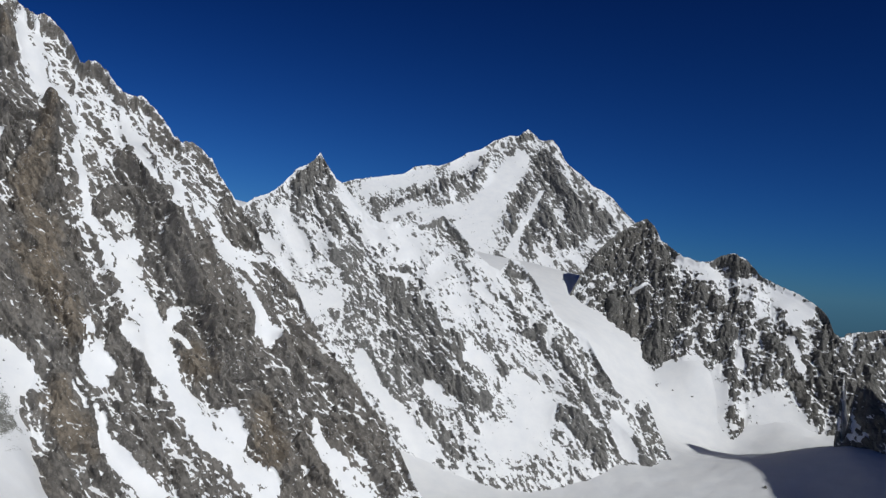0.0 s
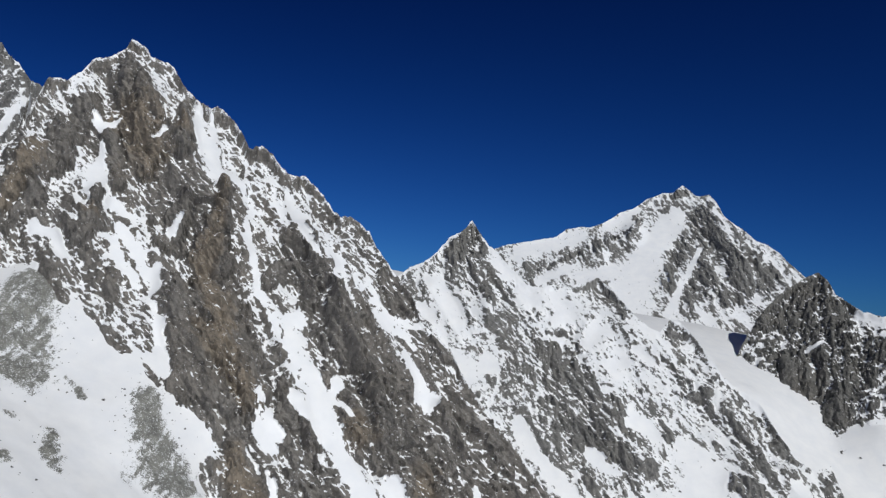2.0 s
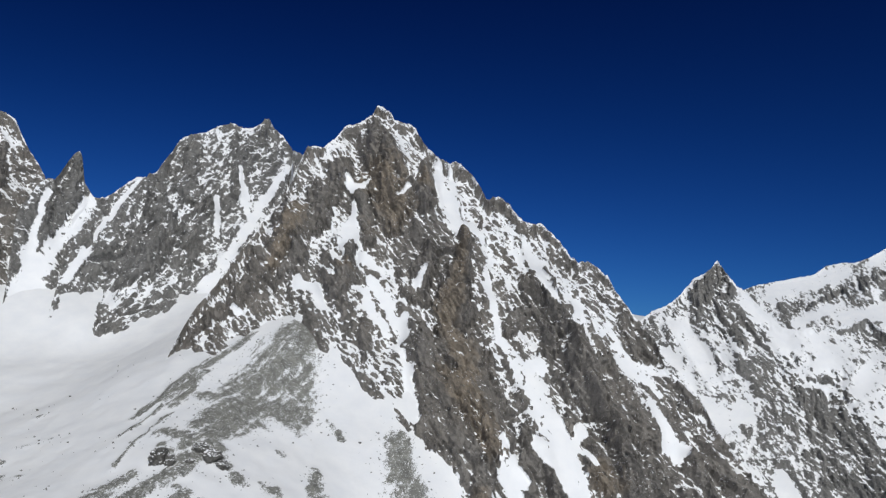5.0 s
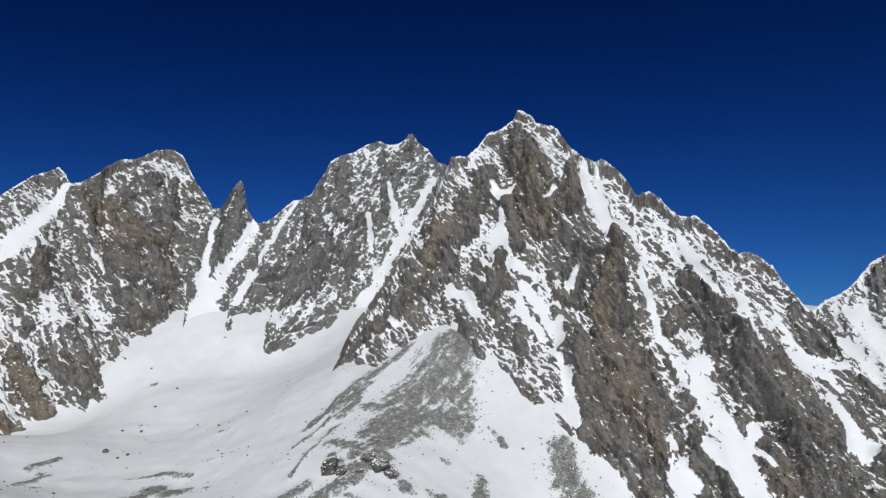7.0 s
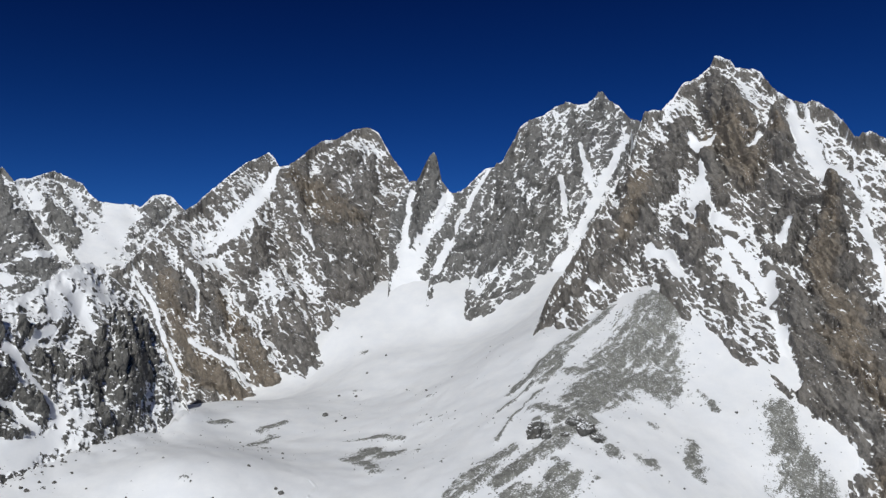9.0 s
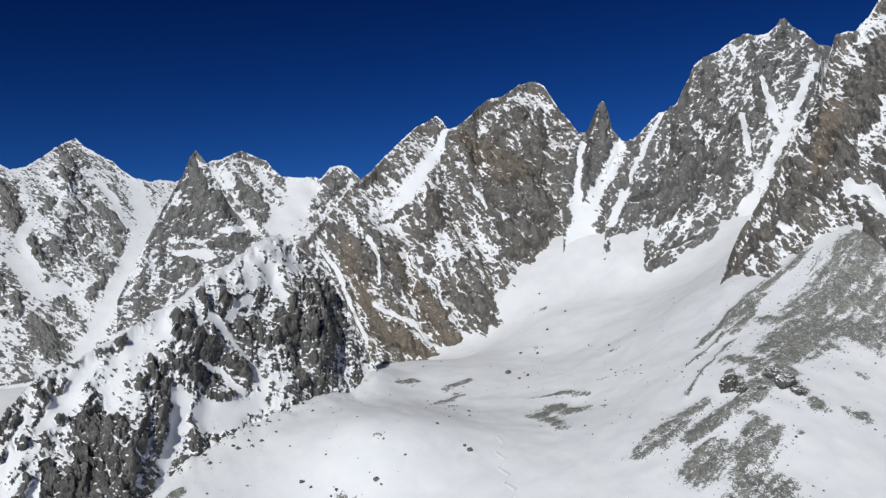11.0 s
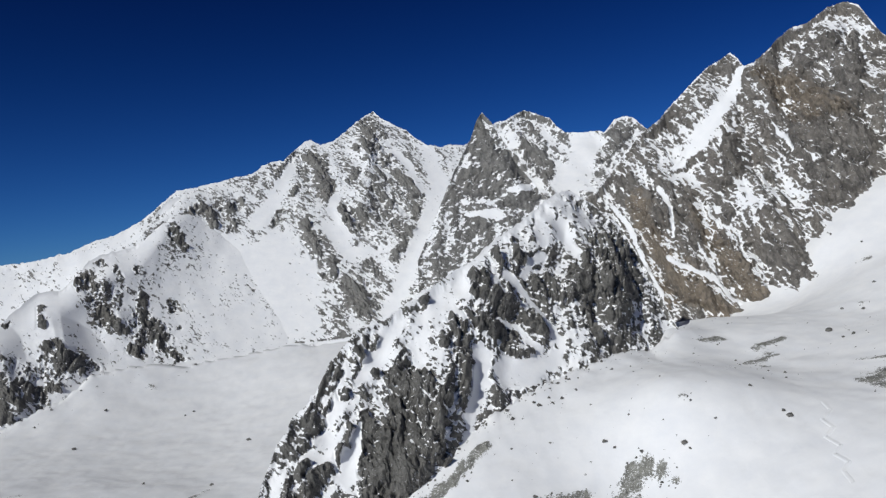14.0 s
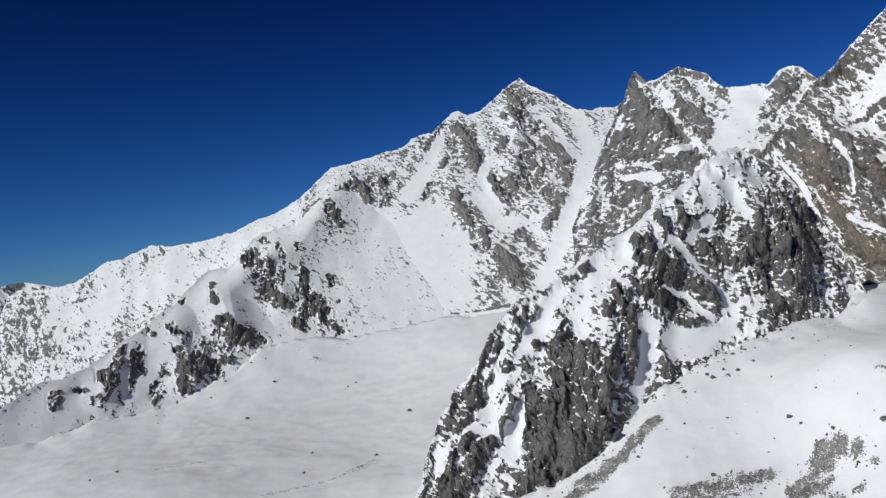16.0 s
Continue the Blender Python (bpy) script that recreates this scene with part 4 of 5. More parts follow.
K.rib((42, -100, 5.7), (14, -129, 6.3))
K.rib((-47, -116, 4.2), (-65, -146, 4.8), (-75, -169, 4.1))
K.rib((-94, -208, 4.6), (-112, -228, 5.2), (-131, -253, 5.1))
K.rib((-21, -92, 3.6), (-5, -121, 4.2))
K.rib((99, -20, 3.8), (71, -39, 3.8))
K.rib((202, -1, 4.7), (191, 17, 4.0))
K.scour((44, -152, 34.3), (27, -197, 39.5), (-13, -232, 28.7))
K.scour((357, -19, 48.9), (395, -40, 32.6))
K.scour((177, -52, 30.2))
K.veil((19, -69, 26.3), (-26, -118, 23.9), (-78, -186, 18.6), (-116, -228, 14.2))
K.veil((95, -35, 25.7), (56, -101, 18.6))
K.veil((236, 46, 24.7), (337, 63, 37.7))
K.veil((134, -137, 21.0), (191, -125, 21.5))
Far = Face(-3686, -2581, -120, 35, 100, 0)
Far.crest += [(-1531, 329), (-1206, 374), (-786, 243), (-382, 229), (-49, 132), (154, 124), (293, 106), (389, 116), (483, 89), (576, 49), (887, -34)]
L = Face(-2223, -260, -107, 40, 38, 0.0004)
L.crest += [(-837, -181), (-803, -159), (-774, -141), (-740, -144), (-706, -134), (-679, -121), (-642, -95), (-607, -79), (-570, -49), (-543, -38), (-513, -5), (-475, 26), (-450, 33), (-418, 32), (-389, 61), (-358, 95), (-327, 114), (-291, 118), (-253, 126), (-218, 156), (-179, 217), (-137, 263), (-88, 274), (-40, 269), (60, 240), (85, 120), (105, -40), (115, -200)]
L.hem += [(-827, -234), (-761, -238), (-681, -223), (-561, -230), (-434, -198), (-372, -162), (-275, -161), (-177, -176), (-70, -172), (10, -170), (92, -169)]
L.rib((-354, 65, 12.5), (-377, 46, 16.4), (-351, 36, 12.3))
L.rib((-330, 92, 10.0))
L.rib((-299, 66, 12.7), (-289, 43, 7.0))
L.rib((-339, -21, 13.3), (-318, -50, 18.4), (-308, -70, 11.7))
L.rib((-248, 2, 9.7), (-248, -46, 16.1), (-232, -81, 14.5), (-219, -114, 15.6), (-193, -142, 14.1))
L.rib((-290, -110, 9.0), (-267, -126, 8.9))
L.rib((-178, -28, 16.5))
L.rib((-145, 170, 13.9), (-128, 117, 10.5))
L.rib((-168, 207, 11.0))
L.rib((-464, -5, 11.7), (-460, -37, 8.9))
L.rib((-445, -76, 13.7), (-430, -101, 21.0), (-402, -117, 19.7), (-368, -134, 12.3))
L.rib((-502, -151, 19.8), (-518, -164, 21.8), (-475, -166, 18.6), (-441, -161, 14.2))
L.rib((-460, -184, 13.9))
L.rib((-525, -198, 13.4), (-533, -135, 15.1))
L.rib((-575, -193, 15.4), (-585, -210, 7.6))
L.rib((-565, -170, 11.2))
L.rib((-611, -121, 12.5), (-612, -152, 13.3), (-624, -183, 7.6))
L.rib((-602, -75, 10.6), (-586, -94, 8.2))
L.rib((-668, -151, 13.0), (-661, -180, 15.9), (-678, -191, 11.5))
L.rib((-650, -135, 11.1), (-644, -110, 7.9))
L.rib((-745, -168, 10.3), (-751, -188, 5.0))
L.rib((-720, -168, 5.2), (-701, -169, 5.3))
L.rib((-548, -77, 10.8), (-538, -96, 10.7))
L.rib((-570, -51, 6.1))
L.rib((-773, -15, 11.3), (-756, -1, 8.1))
L.rib((-768, -53, 5.5))
L.rib((-754, -96, 8.6), (-766, -103, 5.3))
L.rib((-665, 46, 11.1), (-680, 30, 6.1))
L.rib((-632, 42, 12.5), (-621, 60, 6.4))
L.rib((-646, -5, 6.0))
L.rib((-576, 55, 6.5))
L.rib((-531, -33, 6.2))
L.rib((-623, -55, 4.7), (-663, -70, 3.4))
L.rib((-249, 68, 8.6))
L.gully((-382, -54, 15.5), (-364, -105, 8.8))
L.gully((-392, -27, 20.9))
L.gully((-283, -1, 9.6))
L.gully((-560, -120, 4.6), (-586, -136, 6.8), (-600, -183, 5.5))
L.gully((-638, -147, 4.4), (-631, -196, 4.3))
L.gully((-486, 38, 18.5), (-592, -24, 17.1), (-695, -43, 16.1))
L.gully((-473, 64, 10.8), (-547, 45, 13.0))
L.spur((-164, 225, 173.8), (-339, 78, 176.2), (-438, 18, 119.2))
L.spur((-339, 78, 84.6), (-305, -52, 66.0))
L.spur((-438, 18, 106.0), (-424, -97, 86.8))
L.spur((-548, -66, 72.6), (-508, -181, 56.9))
L.spur((-642, -95, 57.0), (-666, -180, 42.5))
L.scour((-343, 49, 33.2), (-316, -37, 31.9), (-223, -101, 34.0))
L.scour((-436, -106, 36.8), (-507, -160, 39.3))
L.scour((-658, -162, 30.2))
L.scour((-627, 42, 30.1))
L.scour((-764, -11, 20.5))

A.tower(17, 403, 26.8, 106, 14, 0.0)
A.tower(101, 370, 30.0, 112, 16, 0.0)
A.tower(-32, 187, 18.8, 88, 16, 0.0)
A.tower(173, 215, 26.1, 166, 18, 0.0)
A.tower(109, 196, 23.4, 86, 13, 0.0)
A.tower(-96, 307, 33.8, 98, 13, 0.0)
A.tower(-14, 460, 17.5, 84, 10, 0.0)
A.tower(357, 37, 26.7, 157, 18, -0.25)
A.tower(399, -102, 33.7, 146, 18, -0.25)
A.tower(291, -119, 18.6, 93, 14, -0.2)
A.tower(200, -74, 22.0, 140, 12, -0.2)
A.tower(519, -130, 20.0, 100, 12, -0.3)
A.tower(206, 279, 9.4, 40, 10, 0.0)
A.tower(8, 52, 22.7, 77, 9, 0.0)
A.tower(295, 163, 16.1, 77, 9, -0.3)
H.tower(-240, 239, 34.9, 118, 12, 0.0)
H.tower(-146, 444, 44.2, 146, 14, 0.0)
H.tower(-56, 286, 44.4, 137, 12, 0.0)
H.tower(-340, 126, 33.0, 154, 12, -0.3)
H.tower(29, 448, 29.9, 132, 10, 0.0)
F.tower(126, 554, 24.6, 135, 10, 0.0)
F.tower(207, 613, 18.9, 87, 8, 0.0)
F.tower(-240, 102, 25.3, 84, 10, 0.0)
F.tower(-116, 74, 32.2, 68, 8, 0.0)
F.tower(208, 264, 24.3, 134, 10, 0.2)
F.tower(294, 359, 25.4, 140, 10, 0.15)
F.tower(-47, 436, 44.1, 178, 10, 0.0)
F.tower(-81, 240, 40.3, 163, 10, 0.0)

# ---- ground ----
floor_bowl = [(-1579, 960, 23), (-1551, 795, -125), (-1588, 702, -157), (-1535, 877, -83), (-1553, 909, -25), (-1570, 1029, 60), (-1545, 1082, 78), (-1421, 1066, 0), (-1387, 1125, 35), (-1340, 1140, 2), (-1310, 1194, 29), (-1368, 908, -69), (-1190, 836, -120), (-1251, 463, -153), (-1051, 547, -170), (-945, 662, -172), (-969, 360, -186), (-876, 531, -196), (-967, 973, -18), (-911, 1007, -10), (-821, 1066, 23), (-814, 945, -59), (-787, 877, -86), (-749, 749, -133), (-733, 630, -184)]
floor_apron = [(-748, 1018, -61), (-652, 952, -144), (-628, 750, -185), (-706, 1046, -75), (-616, 1109, -78), (-569, 1098, -123), (-501, 1115, -158), (-601, 1002, -149), (-559, 944, -210), (-450, 1216, -205), (-297, 1258, -363), (-138, 1372, -390), (-472, 1135, -213), (-455, 1083, -321), (-481, 987, -258)]
floor_west = [(-2000, -138, -170), (-1754, -261, -253), (-1376, -592, -259), (-1383, -233, -284), (-1119, -481, -258), (-1166, -291, -279), (-1513, 601, -140), (-1220, 430, -198), (-1112, 313, -227), (-921, 301, -277), (-963, 137, -276), (-1021, -75, -295)]
floor_east = [(565, 2166, -235), (679, 2157, -210), (748, 1990, -367), (859, 2003, -320), (929, 1974, -329), (212, 1558, -407), (366, 1621, -368), (482, 1625, -354), (407, 1493, -389), (686, 1443, -343), (680, 2037, -341), (43, 1096, -359), (299, 2399, -25), (343, 2241, -87), (391, 2142, -140), (800, 1583, -275), (851, 1546, -279)]
FAR_FLOOR = [(900, 950, -410), (500, 750, -440), (300, 500, -470), (1500, 500, -430), (0, 0, -520), (0, -2000, -450), (2500, -500, -450), (-2500, -2500, -450), (0, 4800, -300), (-3500, 3500, -300), (-4800, 0, -300), (3500, 3500, -500)]


def spline(points):
    """A smooth height through a few places."""
    p = np.array(points, float)
    n = len(p)

    def kernel(d):
        return np.where(d > 0, d * d * np.log(np.maximum(d, 1e-9)), 0)
    a = np.zeros((n + 3, n + 3))
    a[:n, :n] = kernel(np.hypot(p[:, None, 0] - p[None, :, 0], p[:, None, 1] - p[None, :, 1]) / 1000) + np.eye(n) * 2e-4
    a[:n, n:] = np.c_[np.ones(n), p[:, :2] / 1000]
    a[n:, :n] = a[:n, n:].T
    w = np.linalg.solve(a, np.r_[p[:, 2], 0, 0, 0])

    def height(x, y):
        h = w[n] + w[n + 1] * x / 1000 + w[n + 2] * y / 1000
        for k in range(n):
            h = h + w[k] * kernel(np.hypot(x - p[k, 0], y - p[k, 1]) / 1000)
        return h
    return height


floor_height = spline(floor_bowl + floor_apron + floor_west + floor_east + FAR_FLOOR)


def apron(face, reach, rough=14):
    """A bank of snow that lifts the floor to a face's hem and stays under the face behind it."""
    hu, hz = np.array([p[0] for p in face.hem], float), np.array([p[1] for p in face.hem], float)
    at = (hz - face.z0) / face.tan - face.bend * hu * hu
    hx, hy = face.o[0] + hu * face.a[0] + at * face.f[0], face.o[1] + hu * face.a[1] + at * face.f[1]
    lift = hz + 3 - floor_height(hx, hy)

    def bank(x, y, h):
        u = (x - face.o[0]) * face.a[0] + (y - face.o[1]) * face.a[1]
        back = (x - face.o[0]) * face.f[0] + (y - face.o[1]) * face.f[1]
        down = (np.interp(u, hu, hz) - face.z0) / face.tan - face.bend * u * u - back
        inside = smooth(hu[0] - 120, hu[0], u) * (1 - smooth(hu[-1], hu[-1] + 140, u))
        h = h + np.interp(u, hu, lift) * np.exp(-np.maximum(down, 0) / reach) * np.exp(np.minimum(down, 0) / 60) * inside
        skin = face.z0 + face.tan * (back + face.bend * u * u) - 5
        h = h + rough * (fbm(u / 34, down / 34, 75, 4, 0.6) - 0.5) * np.exp(-np.abs(down) / 25) * inside
        return h + np.where(down < 0, inside * (np.minimum(h, skin) - h), 0)
    return bank


BANKS = [apron(J, 190, 3), apron(K, 130), apron(L, 160)]


def ground_z(x, y):
    h = floor_height(x, y)
    for bank in BANKS:
        h = bank(x, y, h)
    h = h + 10 * (fbm(x / 160, y / 160, 71, 3) - 0.5) + 3.0 * (fbm(x / 40, y / 40, 72, 3) - 0.5)
    h = h + 2.2 * (ridged((x + 0.5 * y) / 46, (y - 0.5 * x) / 110, 73, 3) - 0.5) + 0.8 * (fbm(x / 13, y / 13, 74, 2) - 0.5)
    return np.maximum(h, -560)


RUBBLE, BOULDERS = [], []


def scree(*line):
    RUBBLE.append(line)


scree((-752, 797, 11), (-702, 791, 12), (-659, 782, 10))
scree((-683, 885, 6))
scree((-750, 906, 6), (-726, 901, 5))
scree((-935, 244, 8), (-922, 187, 9), (-917, 140, 9))
scree((-943, 302, 6), (-928, 288, 10), (-913, 258, 9))
scree((-919, 327, 7))
scree((-895, 291, 8))
scree((-995, 124, 8), (-969, 80, 11), (-953, 33, 12))
scree((-1203, 506, 7), (-1213, 541, 8))
scree((-891, 312, 6))
scree((-957, 376, 4))
scree((-776, 935, 25), (-750, 859, 27), (-746, 797, 22), (-717, 744, 14))
scree((-726, 650, 14), (-725, 700, 15), (-717, 744, 11))
scree((-671, 706, 20), (-651, 649, 23), (-617, 632, 25))
scree((-980, 640, 24), (-934, 653, 16))
scree((-1133, 573, 12), (-1104, 521, 8))
scree((-1515, 273, 4))
scree((-1404, 295, 3))
scree((-1374, 319, 4))
scree((-1082, 227, 2))
scree((-1055, 189, 4))
scree((-1420, 232, 4))
scree((-1394, 348, 4))
scree((-1129, 301, 4))
scree((-1145, 334, 3))
scree((-1296, 167, 4))
scree((-1024, 113, 4))
scree((-1172, 373, 3))
scree((-1325, 466, 4))
scree((-1063, 245, 2))
scree((-1048, 156, 3))
scree((-837, 1098, 19), (-814, 1025, 36), (-804, 946, 39), (-771, 860, 28))
scree((-804, 1100, 15), (-761, 1027, 23), (-721, 947, 21))
scree((-883, 932, 12), (-851, 852, 13))
scree((-614, 1046, 12), (-578, 1012, 19))
scree((-794, 786, 14), (-725, 808, 15))
scree((-888, 1050, 11), (-900, 975, 12), (-890, 891, 9), (-878, 813, 7))
scree((-793, 1056, 20), (-774, 1002, 29), (-728, 997, 15))
scree((-845, 892, 8), (-788, 902, 21), (-746, 953, 25))
scree((-855, 1174, 20), (-795, 1057, 31), (-789, 992, 43))
scree((-636, 812, 13))
scree((-646, 906, 9), (-606, 868, 15))
scree((-605, 1060, 15), (-575, 1015, 27), (-539, 992, 44))
scree((-691, 1000, 7), (-666, 994, 7))
scree((-757, 1016, 26), (-722, 979, 18))
scree((-755, 706, 10), (-753, 669, 17), (-753, 626, 19), (-753, 593, 11))
scree((-692, 647, 20), (-675, 613, 23))
scree((-664, 665, 17), (-638, 642, 29), (-607, 651, 25))
scree((-692, 714, 11), (-682, 686, 8))
scree((-651, 732, 5))
scree((-773, 762, 7), (-739, 751, 6))
scree((-733, 799, 6), (-697, 787, 6))
scree((-779, 826, 16), (-765, 879, 29))
scree((-875, 905, 6), (-851, 815, 4), (-848, 762, 3))
scree((-883, 948, 6), (-877, 886, 6), (-873, 828, 3))
scree((-832, 835, 3), (-812, 765, 3), (-790, 705, 4))
scree((-1038, 641, 4), (-1022, 679, 9), (-975, 694, 7))
scree((-963, 610, 17), (-891, 595, 10))
scree((-908, 670, 6))
scree((-963, 755, 3), (-996, 730, 3))
scree((-1163, 570, 10), (-1179, 619, 7))
scree((-1082, 537, 9))
scree((-1435, 932, 8))
scree((-1274, 808, 5))
scree((-1068, 820, 5))
scree((-830, 652, 3))
scree((-1012, 153, 5), (-989, 102, 8), (-962, 47, 12))
scree((-932, 310, 12), (-917, 272, 16))
scree((-929, 213, 14), (-917, 174, 10))
scree((-904, 332, 5))
scree((-1268, -215, 2), (-1186, -249, 2), (-1119, -337, 2))
scree((-1268, -462, 2), (-1229, -528, 2))
scree((-1826, -410, 8))
BOULDERS += [(-1366, 938, 4.5), (-1484, 957, 3.6), (-1331, 870, 4.3), (-1254, 796, 5.1), (-1177, 688, 7.5), (-1140, 702, 4.6), (-1136, 684, 3.6), (-1034, 538, 3.2), (-961, 455, 3.7), (-902, 467, 5.6), (-911, 465, 3.6), (-1186, 411, 5.2), (-1654, 583, 4.8), (-1185, 856, 3.0), (-1285, 780, 4.1), (-1112, 844, 3.8), (-1096, 886, 2.9)]
BOULDERS += [(-1305, -217, 4.6), (-1311, -314, 3.8), (-1558, -487, 5.6), (-1547, -189, 6.5), (-1226, -575, 3.8), (-1188, -596, 2.8), (-1206, -303, 3.5), (-1741, -316, 3.7), (-1726, -330, 3.6), (-1724, -477, 4.9), (-2433, -366, 6.7), (-981, 283, 5.0), (-923, 354, 5.5), (-1282, 441, 7.4), (-1654, 594, 6.0), (-1075, 280, 3.1), (-925, 393, 2.8), (-990, 317, 2.2), (-1004, 224, 2.2), (-913, 321, 3.4), (-934, 220, 4.1), (-938, 187, 4.7), (-948, 314, 3.5)]
BOULDERS += [(-1380, 321, 6.8), (-1089, 250, 2.3), (-1069, 223, 3.8), (-1048, 190, 4.4), (-1063, 187, 3.7), (-1213, 109, 6.8), (660, 2102, 4.5), (614, 2119, 4.5), (615, 1499, 5.7), (-640, 1005, 3.3), (-529, 1097, 4.2), (-743, 998, 3.4), (-1039, 287, 2.2), (-974, 119, 3.4), (-970, 290, 2.8), (-915, 357, 2.7)]
OUTCROPS = [(-750, 740, 13.8), (-737, 743, 9.4), (-729, 786, 11.1), (-710, 785, 11.7), (-691, 784, 8.6), (-721, 758, 5.8)]
TRACK = [(-915.7, 514.2), (-898.2, 512.2), (-885.2, 493.9), (-867.9, 495.4), (-859.5, 480.9), (-839.6, 484.0), (-831.8, 472.1), (-815.1, 476.0), (-807.8, 465.2), (-790.6, 462.5)]
STREAK = (0.09, -1.00)


def build_ground():
    az = np.radians(np.concatenate([np.arange(-128, 40, 0.2), np.arange(40, 232, 4.0)]))
    r = np.concatenate([np.linspace(1, 590, 14), np.geomspace(600, 2300, 300), np.geomspace(2330, 4950, 40)])
    x, y = r[:, None] * np.sin(az), r[:, None] * np.cos(az)
    z = ground_z(x, y)
    wx = x + 14 * (fbm(x / 30, y / 30, 77, 3) - 0.5)
    wy = y + 14 * (fbm(x / 30, y / 30, 78, 3) - 0.5)
    patch = np.zeros_like(x)
    for line in RUBBLE:
        patch = np.maximum(patch, 1 - smooth(0.1, 1.8, along(wx, wy, line)))
    run, side = x * STREAK[0] + y * STREAK[1], x * STREAK[1] - y * STREAK[0]
    stones = 0.4 * fbm(x / 5, y / 5, 79, 3, 0.7) + 0.6 * fbm(run / 30, side / 5, 80, 4, 0.65)
    rubble = (np.clip(1.05 * patch ** 0.6 + (stones - 0.5) * 1.8, 0, 1.0) * smooth(0.02, 0.2, patch))
    z += patch * (1.5 + 5 * (stones - 0.4))
    P = np.stack([x, y, z], axis=-1)
    snow = 1.45 - 1.35 * rubble
    g = new("ground", grid_mesh("ground", P, snow, FIELD, wrap=True))
    g.data.shade_smooth()
    return tagged(g, "wind-packed white snowfield with scattered stones", "snowfield", kind="structure")


build_ground()

# ---- mountains ----
A.build("rocky_peak", "steep brown granite peak with long snow couloirs", BROWN, -480, 2.05, 101, cover=0.31, dip=0.35, jag=4.2, speck=4.4, salt=2.4, bed=-52)
B.build("rocky_peak", "pointed grey rock peak with snow-filled gullies", GREY, -480, 2.8, 201, cover=0.58, dip=0.25, calm=0.5, size=0.8, speck=4.2, bed=-38)
C.build("summit", "high summit with smooth snow face and dark rock ribs", GREY, -300, 4.8, 301, cover=0.52, dip=0.3, jag=2.5, speck=8, salt=2.0, calm=0.6, bed=-48)
D.build("rocky_peak", "dark craggy rock peak with thin snow bands", DARK, -450, 3.3, 401, cover=0.36, dip=-0.1, speck=6, size=0.8, bed=12, rime=0.3)
E.build("rock_wall", "shaded dark rock wall above the basin", DARK, -450, 4.0, 451, cover=0.35, dip=-0.4, rime=0.2)
N = Face(1130, 1060, 90, 74, 230, 0)
N.crest += [(-340, -200), (-300, 20), (-240, 150), (-120, 170), (0, 160), (150, 135), (230, 85), (300, -200)]
N.build("rock_wall", "high rock wall whose shade fills the basin", DARK, -450, 8.0, 471, cover=0.35, dip=0.2)
F.build("rocky_peak", "broad grey rock peak dusted with snow", GREY, -300, 2.3, 501, cover=0.34, dip=-0.35, strip=0.30, speck=4.8, salt=2.4, bed=48)
G.build("rock_tower", "slender dark rock tower on a snowy col", GREY, -160, 2.2, 551, cover=0.25, dip=0.0, jag=2, rime=0.1)
H.build("rocky_peak", "massive brown rock peak with snow ledges", BROWN, -300, 2.3, 601, cover=0.33, dip=0.35, strip=0.38, speck=4.8)
I.build("rocky_peak", "distant snowy peak ridge closing the cirque", GREY, 0, 3.6, 651, cover=0.7, speck=6, bed=30)
Fang.build("rock_tooth", "sharp grey slab peak like a fang", GREY, -150, 2.5, 671, cover=0.36, dip=-0.3, strip=0.7, relief=0.45, bed=14, rime=0.2)
J.build("snowy_peak", "white pyramid peak with broken rock ribs", GREY, -420, 2.8, 701, cover=0.62, dip=0.2, strip=0.55, calm=0.75, speck=5.0, salt=2.5, size=0.6, bed=-36)
L.build("rock_spur", "snowy spur with broken dark rock buttresses", DARK, -380, 2.4, 721, cover=0.92, dip=-0.3, strip=0.8, calm=0.85, speck=5.0, salt=2.4, size=0.5, bed=-50)
K.build("rock_spur", "low craggy spur of dark rock and snow", DARK, -340, 1.7, 751, cover=0.52, dip=-0.3, strip=0.42, calm=0.3, speck=3.6, salt=2.6, size=0.5, bed=-38, relief=1.3)
Far.build("distant_range", "distant snowy range on the skyline", GREY, -200, 9.0, 851, cover=0.7)

# ---- boulders ----
def boulder_mesh(seed):
    bm = bmesh.new()
    bmesh.ops.create_icosphere(bm, subdivisions=2, radius=1.0)
    off = Vector((seed * 7.3, seed * 3.1, 0))
    for v in bm.verts:
        d = v.co.normalized()
        k = 0.8 + 0.55 * noise.noise(d * 1.1 + off) + 0.25 * noise.noise(d * 2.7 + off)
        v.co = Vector((d.x * 1.15, d.y * 0.9, d.z * 0.75)) * k
    me = bpy.data.meshes.new("boulder")
    bm.to_mesh(me)
    bm.free()
    at = me.attributes.new("snow", 'FLOAT', 'POINT')
    at.data.foreach_set("value", [0.75 * smooth(0.45, 0.75, v.co.z) for v in me.vertices])
    me.materials.append(DARK)
    return me


boulder_shapes = [boulder_mesh(k) for k in range(5)]
rng = random.Random(4)
for k, (bx, by, size) in enumerate(BOULDERS):
    size *= 0.72
    ob = tagged(new("boulder", boulder_shapes[k % 5]), "dark granite boulder half sunk in the snow", "boulder", "boulders on the snowfield")
    bz = float(ground_z(np.array([bx], float), np.array([by], float))[0])
    ob.matrix_world = pose(bx, by, bz + size * 0.25, rng.uniform(-15, 15), rng.uniform(-15, 15), rng.uniform(0, 360)) @ Matrix.Scale(size, 4)


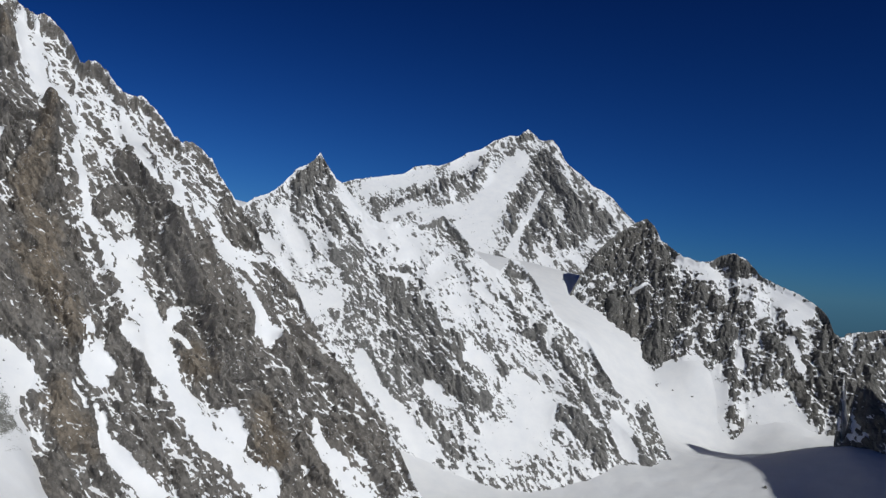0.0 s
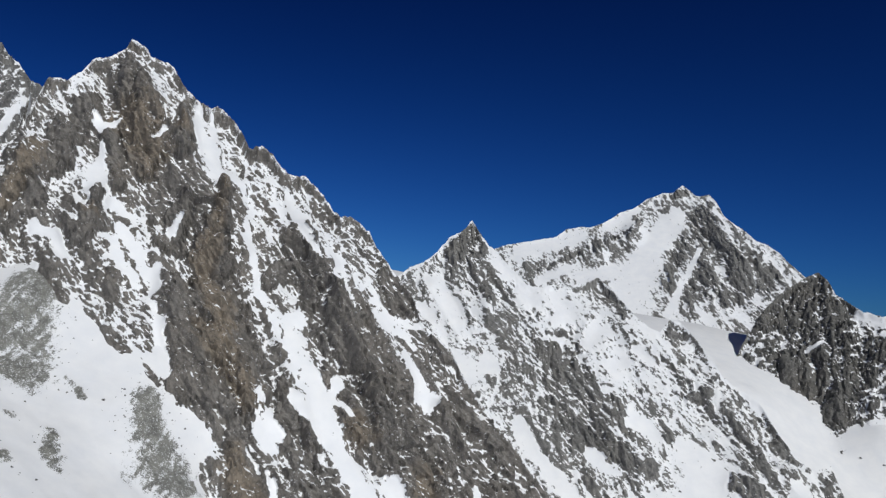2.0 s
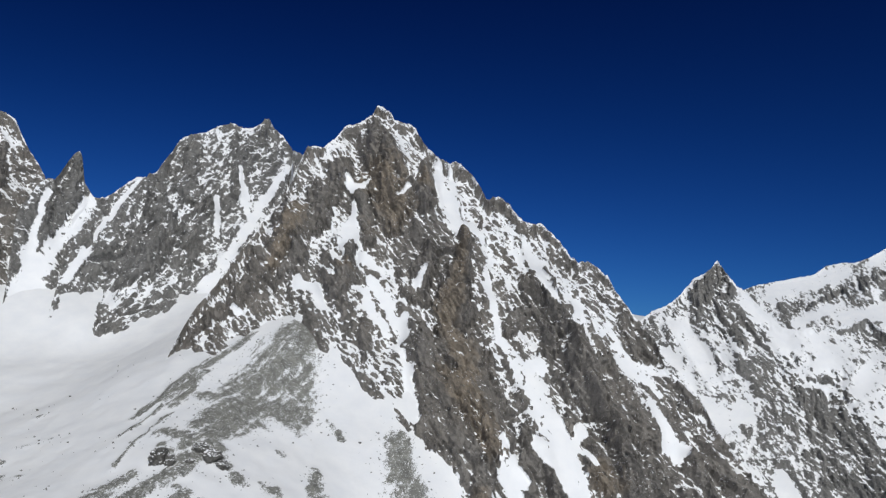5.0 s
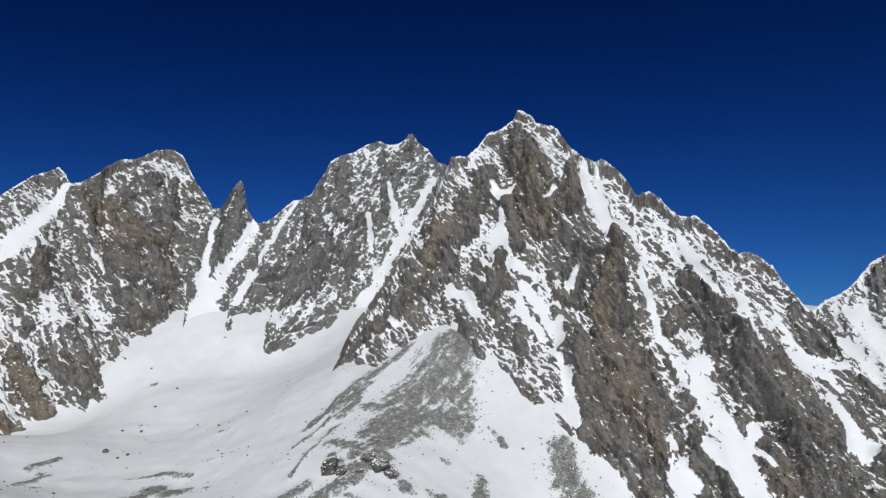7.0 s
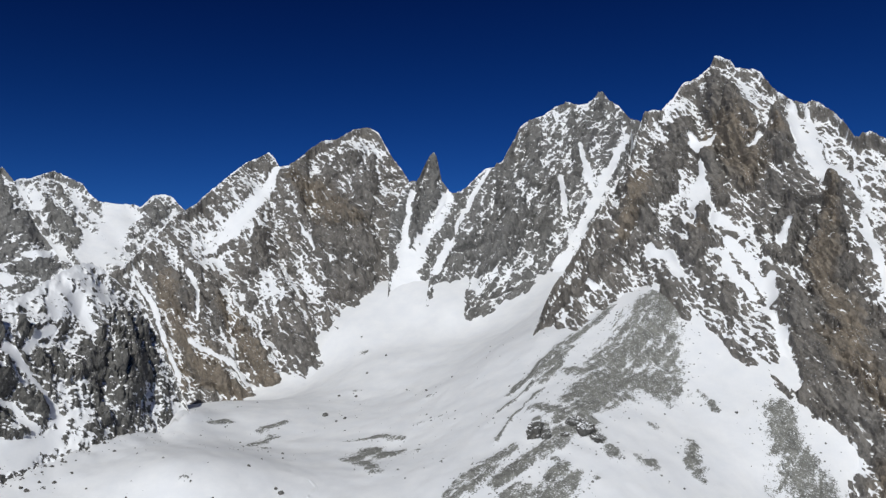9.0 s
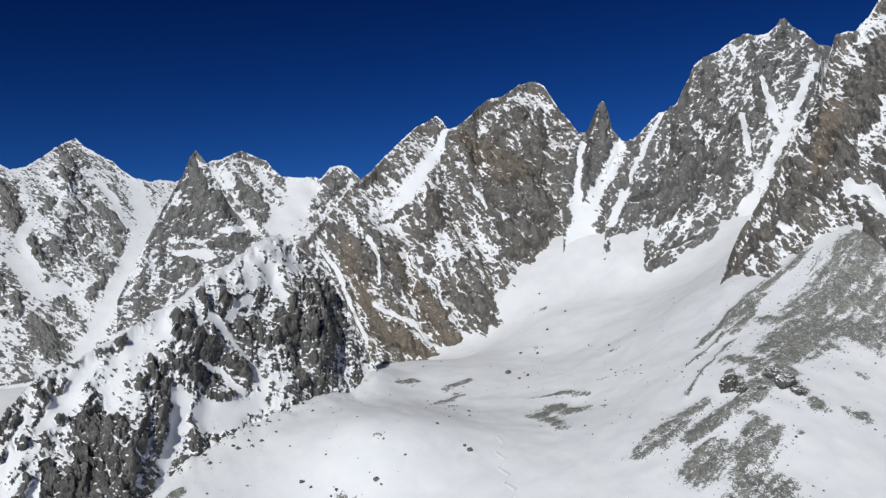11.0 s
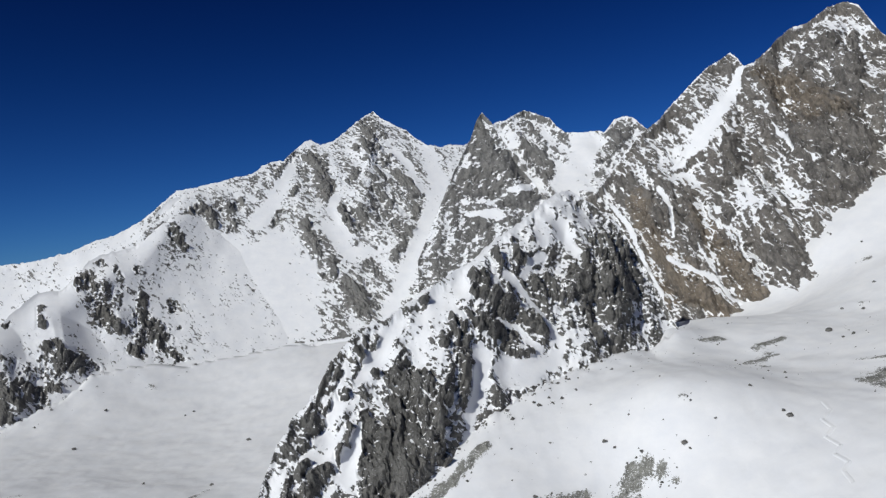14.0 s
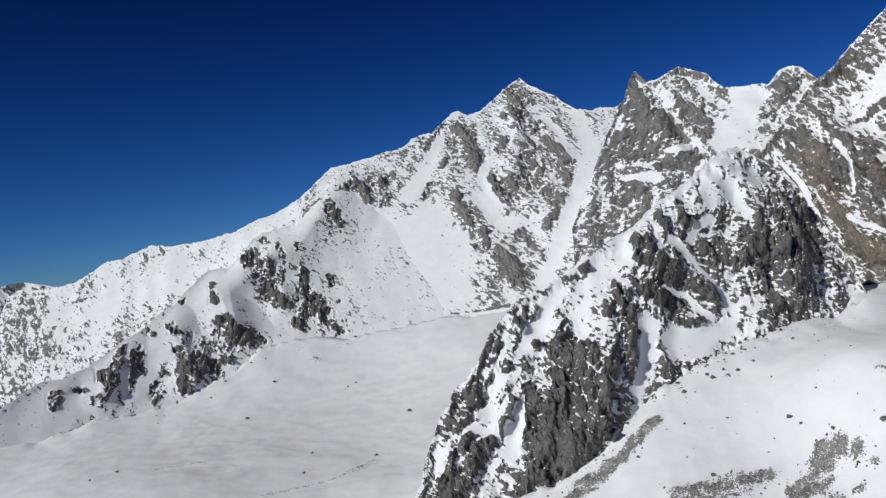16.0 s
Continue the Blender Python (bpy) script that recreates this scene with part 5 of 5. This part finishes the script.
# ---- rock outcrops on the scree ridge ----
def outcrop(bx, by, size, seed):
    """A craggy knob of rock, split by joints and capped with snow."""
    bm = bmesh.new()
    bmesh.ops.create_icosphere(bm, subdivisions=5, radius=1.0)
    off = Vector((seed * 5.1, seed * 2.3, seed))
    for v in bm.verts:
        d = v.co.normalized()
        k = 0.75 + 0.5 * noise.noise(d * 1.3 + off) + 0.3 * abs(noise.noise(d * 3.1 + off)) + 0.14 * noise.noise(d * 8 + off)
        step = round((d.z * k) * 5) / 5
        v.co = Vector((d.x * 1.1 * k, d.y * k, 1.05 * (0.75 * d.z * k + 0.25 * step)))
    bm.normal_update()
    me = bpy.data.meshes.new("rock_outcrop")
    cover = [0.75 * float(smooth(0.5, 0.85, v.normal.z)) + 0.3 * noise.noise(v.co * 5) for v in bm.verts]
    for v in bm.verts:
        v.co *= size
    bm.to_mesh(me)
    bm.free()
    me.attributes.new("snow", 'FLOAT', 'POINT').data.foreach_set("value", cover)
    me.materials.append(DARK)
    ob = tagged(new("rock_outcrop", me), "craggy dark outcrop breaking through the scree ridge", "rock", "outcrops on the scree ridge")
    bz = float(ground_z(np.array([bx], float), np.array([by], float))[0])
    ob.matrix_world = pose(bx, by, bz + size * 0.1, 0, 0, seed * 73)


for k, (bx, by, size) in enumerate(OUTCROPS):
    outcrop(bx, by, size, k + 1)


# ---- ski track ----
def ski_track(points, width=2.6):
    """A winding furrow with low pushed-up edges."""
    p = np.array(points, float)
    s = np.linspace(0, len(p) - 1, 160)
    w = (1 - np.cos(np.pi * (s % 1))) / 2
    i = np.minimum(s.astype(int), len(p) - 2)
    w = np.where(s >= len(p) - 1, 1, w)
    x, y = p[i, 0] + w * (p[i + 1, 0] - p[i, 0]), p[i, 1] + w * (p[i + 1, 1] - p[i, 1])
    tx, ty = np.gradient(x), np.gradient(y)
    n = np.maximum(np.hypot(tx, ty), 1e-6)
    P = np.empty((5, len(s), 3))
    for r, (side, lift) in enumerate(((-1.0, -0.2), (-0.6, 0.9), (0, 0.1), (0.6, 0.9), (1.0, -0.2))):
        P[r, :, 0], P[r, :, 1] = x - ty / n * side * width, y + tx / n * side * width
        P[r, :, 2] = ground_z(P[r, :, 0], P[r, :, 1]) + lift
    tagged(new("ski_track", grid_mesh("ski_track", P, np.full(P.shape[:2], 1.2), FIELD)), "winding ski track pressed into the snowfield", "ski track")


ski_track(TRACK)


# ---- loose stones ----
def build_stones():
    rs = np.random.RandomState(9)
    shape = np.array([(1, 0, 0), (-1, 0, 0), (0, 1, 0), (0, -1, 0), (0, 0, 0.8), (0, 0, -0.8)])
    tris = np.array([(0, 2, 4), (2, 1, 4), (1, 3, 4), (3, 0, 4), (2, 0, 5), (1, 2, 5), (3, 1, 5), (0, 3, 5)])
    spots = []
    for line in RUBBLE:
        pts = list(line) if len(line) > 1 else list(line) * 2
        for (x0, y0, w0), (x1, y1, w1) in zip(pts[:-1], pts[1:]):
            w = (w0 + w1) / 2
            count = int(min(420, 12 + (math.hypot(x1 - x0, y1 - y0) + w) * w * 0.06))
            s = rs.rand(count)
            spots.append(np.c_[x0 + s * (x1 - x0) + rs.randn(count) * w * 0.75, y0 + s * (y1 - y0) + rs.randn(count) * w * 0.75])
    size = [0.7 + 1.6 * rs.rand(sum(len(s) for s in spots)) ** 3]
    # blocks fallen from the spurs
    for face, u0, u1, count in ((K, 80, 400, 60), (L, -800, -150, 40)):
        u = u0 + (u1 - u0) * rs.rand(count)
        hem = np.interp(u, [h[0] for h in face.hem], [h[1] for h in face.hem])
        back = (hem - face.z0) / face.tan - face.bend * u * u - 4 - rs.exponential(22, count)
        spots.append(np.c_[face.o[0] + u * face.a[0] + back * face.f[0], face.o[1] + u * face.a[1] + back * face.f[1]])
        size.append(0.8 + 3.2 * rs.rand(count) ** 3.5)
    # strays over the floor of the bowl
    az, far = np.radians(-95 + 60 * rs.rand(900)), 750 + 750 * rs.rand(900)
    stray = np.c_[far * np.sin(az), far * np.cos(az)]
    stray = stray[fbm(stray[:, 0] / 120, stray[:, 1] / 120, 81, 3) > 0.5]
    spots.append(stray)
    size.append(0.5 + 1.5 * rs.rand(len(stray)) ** 3)
    xy, size = np.concatenate(spots), np.concatenate(size)
    zz = ground_z(xy[:, 0], xy[:, 1])
    turn = rs.rand(len(xy)) * 6.28
    v = shape[None] * (0.7 + 0.6 * rs.rand(len(xy), 6, 1)) * size[:, None, None]
    ca, sa = np.cos(turn)[:, None], np.sin(turn)[:, None]
    v = np.stack([v[..., 0] * ca - v[..., 1] * sa, v[..., 0] * sa + v[..., 1] * ca, v[..., 2]], axis=-1)
    v += np.c_[xy, zz][:, None]
    faces = (tris[None] + 6 * np.arange(len(xy))[:, None, None]).reshape(-1, 3)
    me = bpy.data.meshes.new("stones")
    me.from_pydata(v.reshape(-1, 3).tolist(), [], faces.tolist())
    me.materials.append(DARK)
    tagged(new("stones", me), "loose grey stones poking through the snow", "stones", kind="stuff")


build_stones()
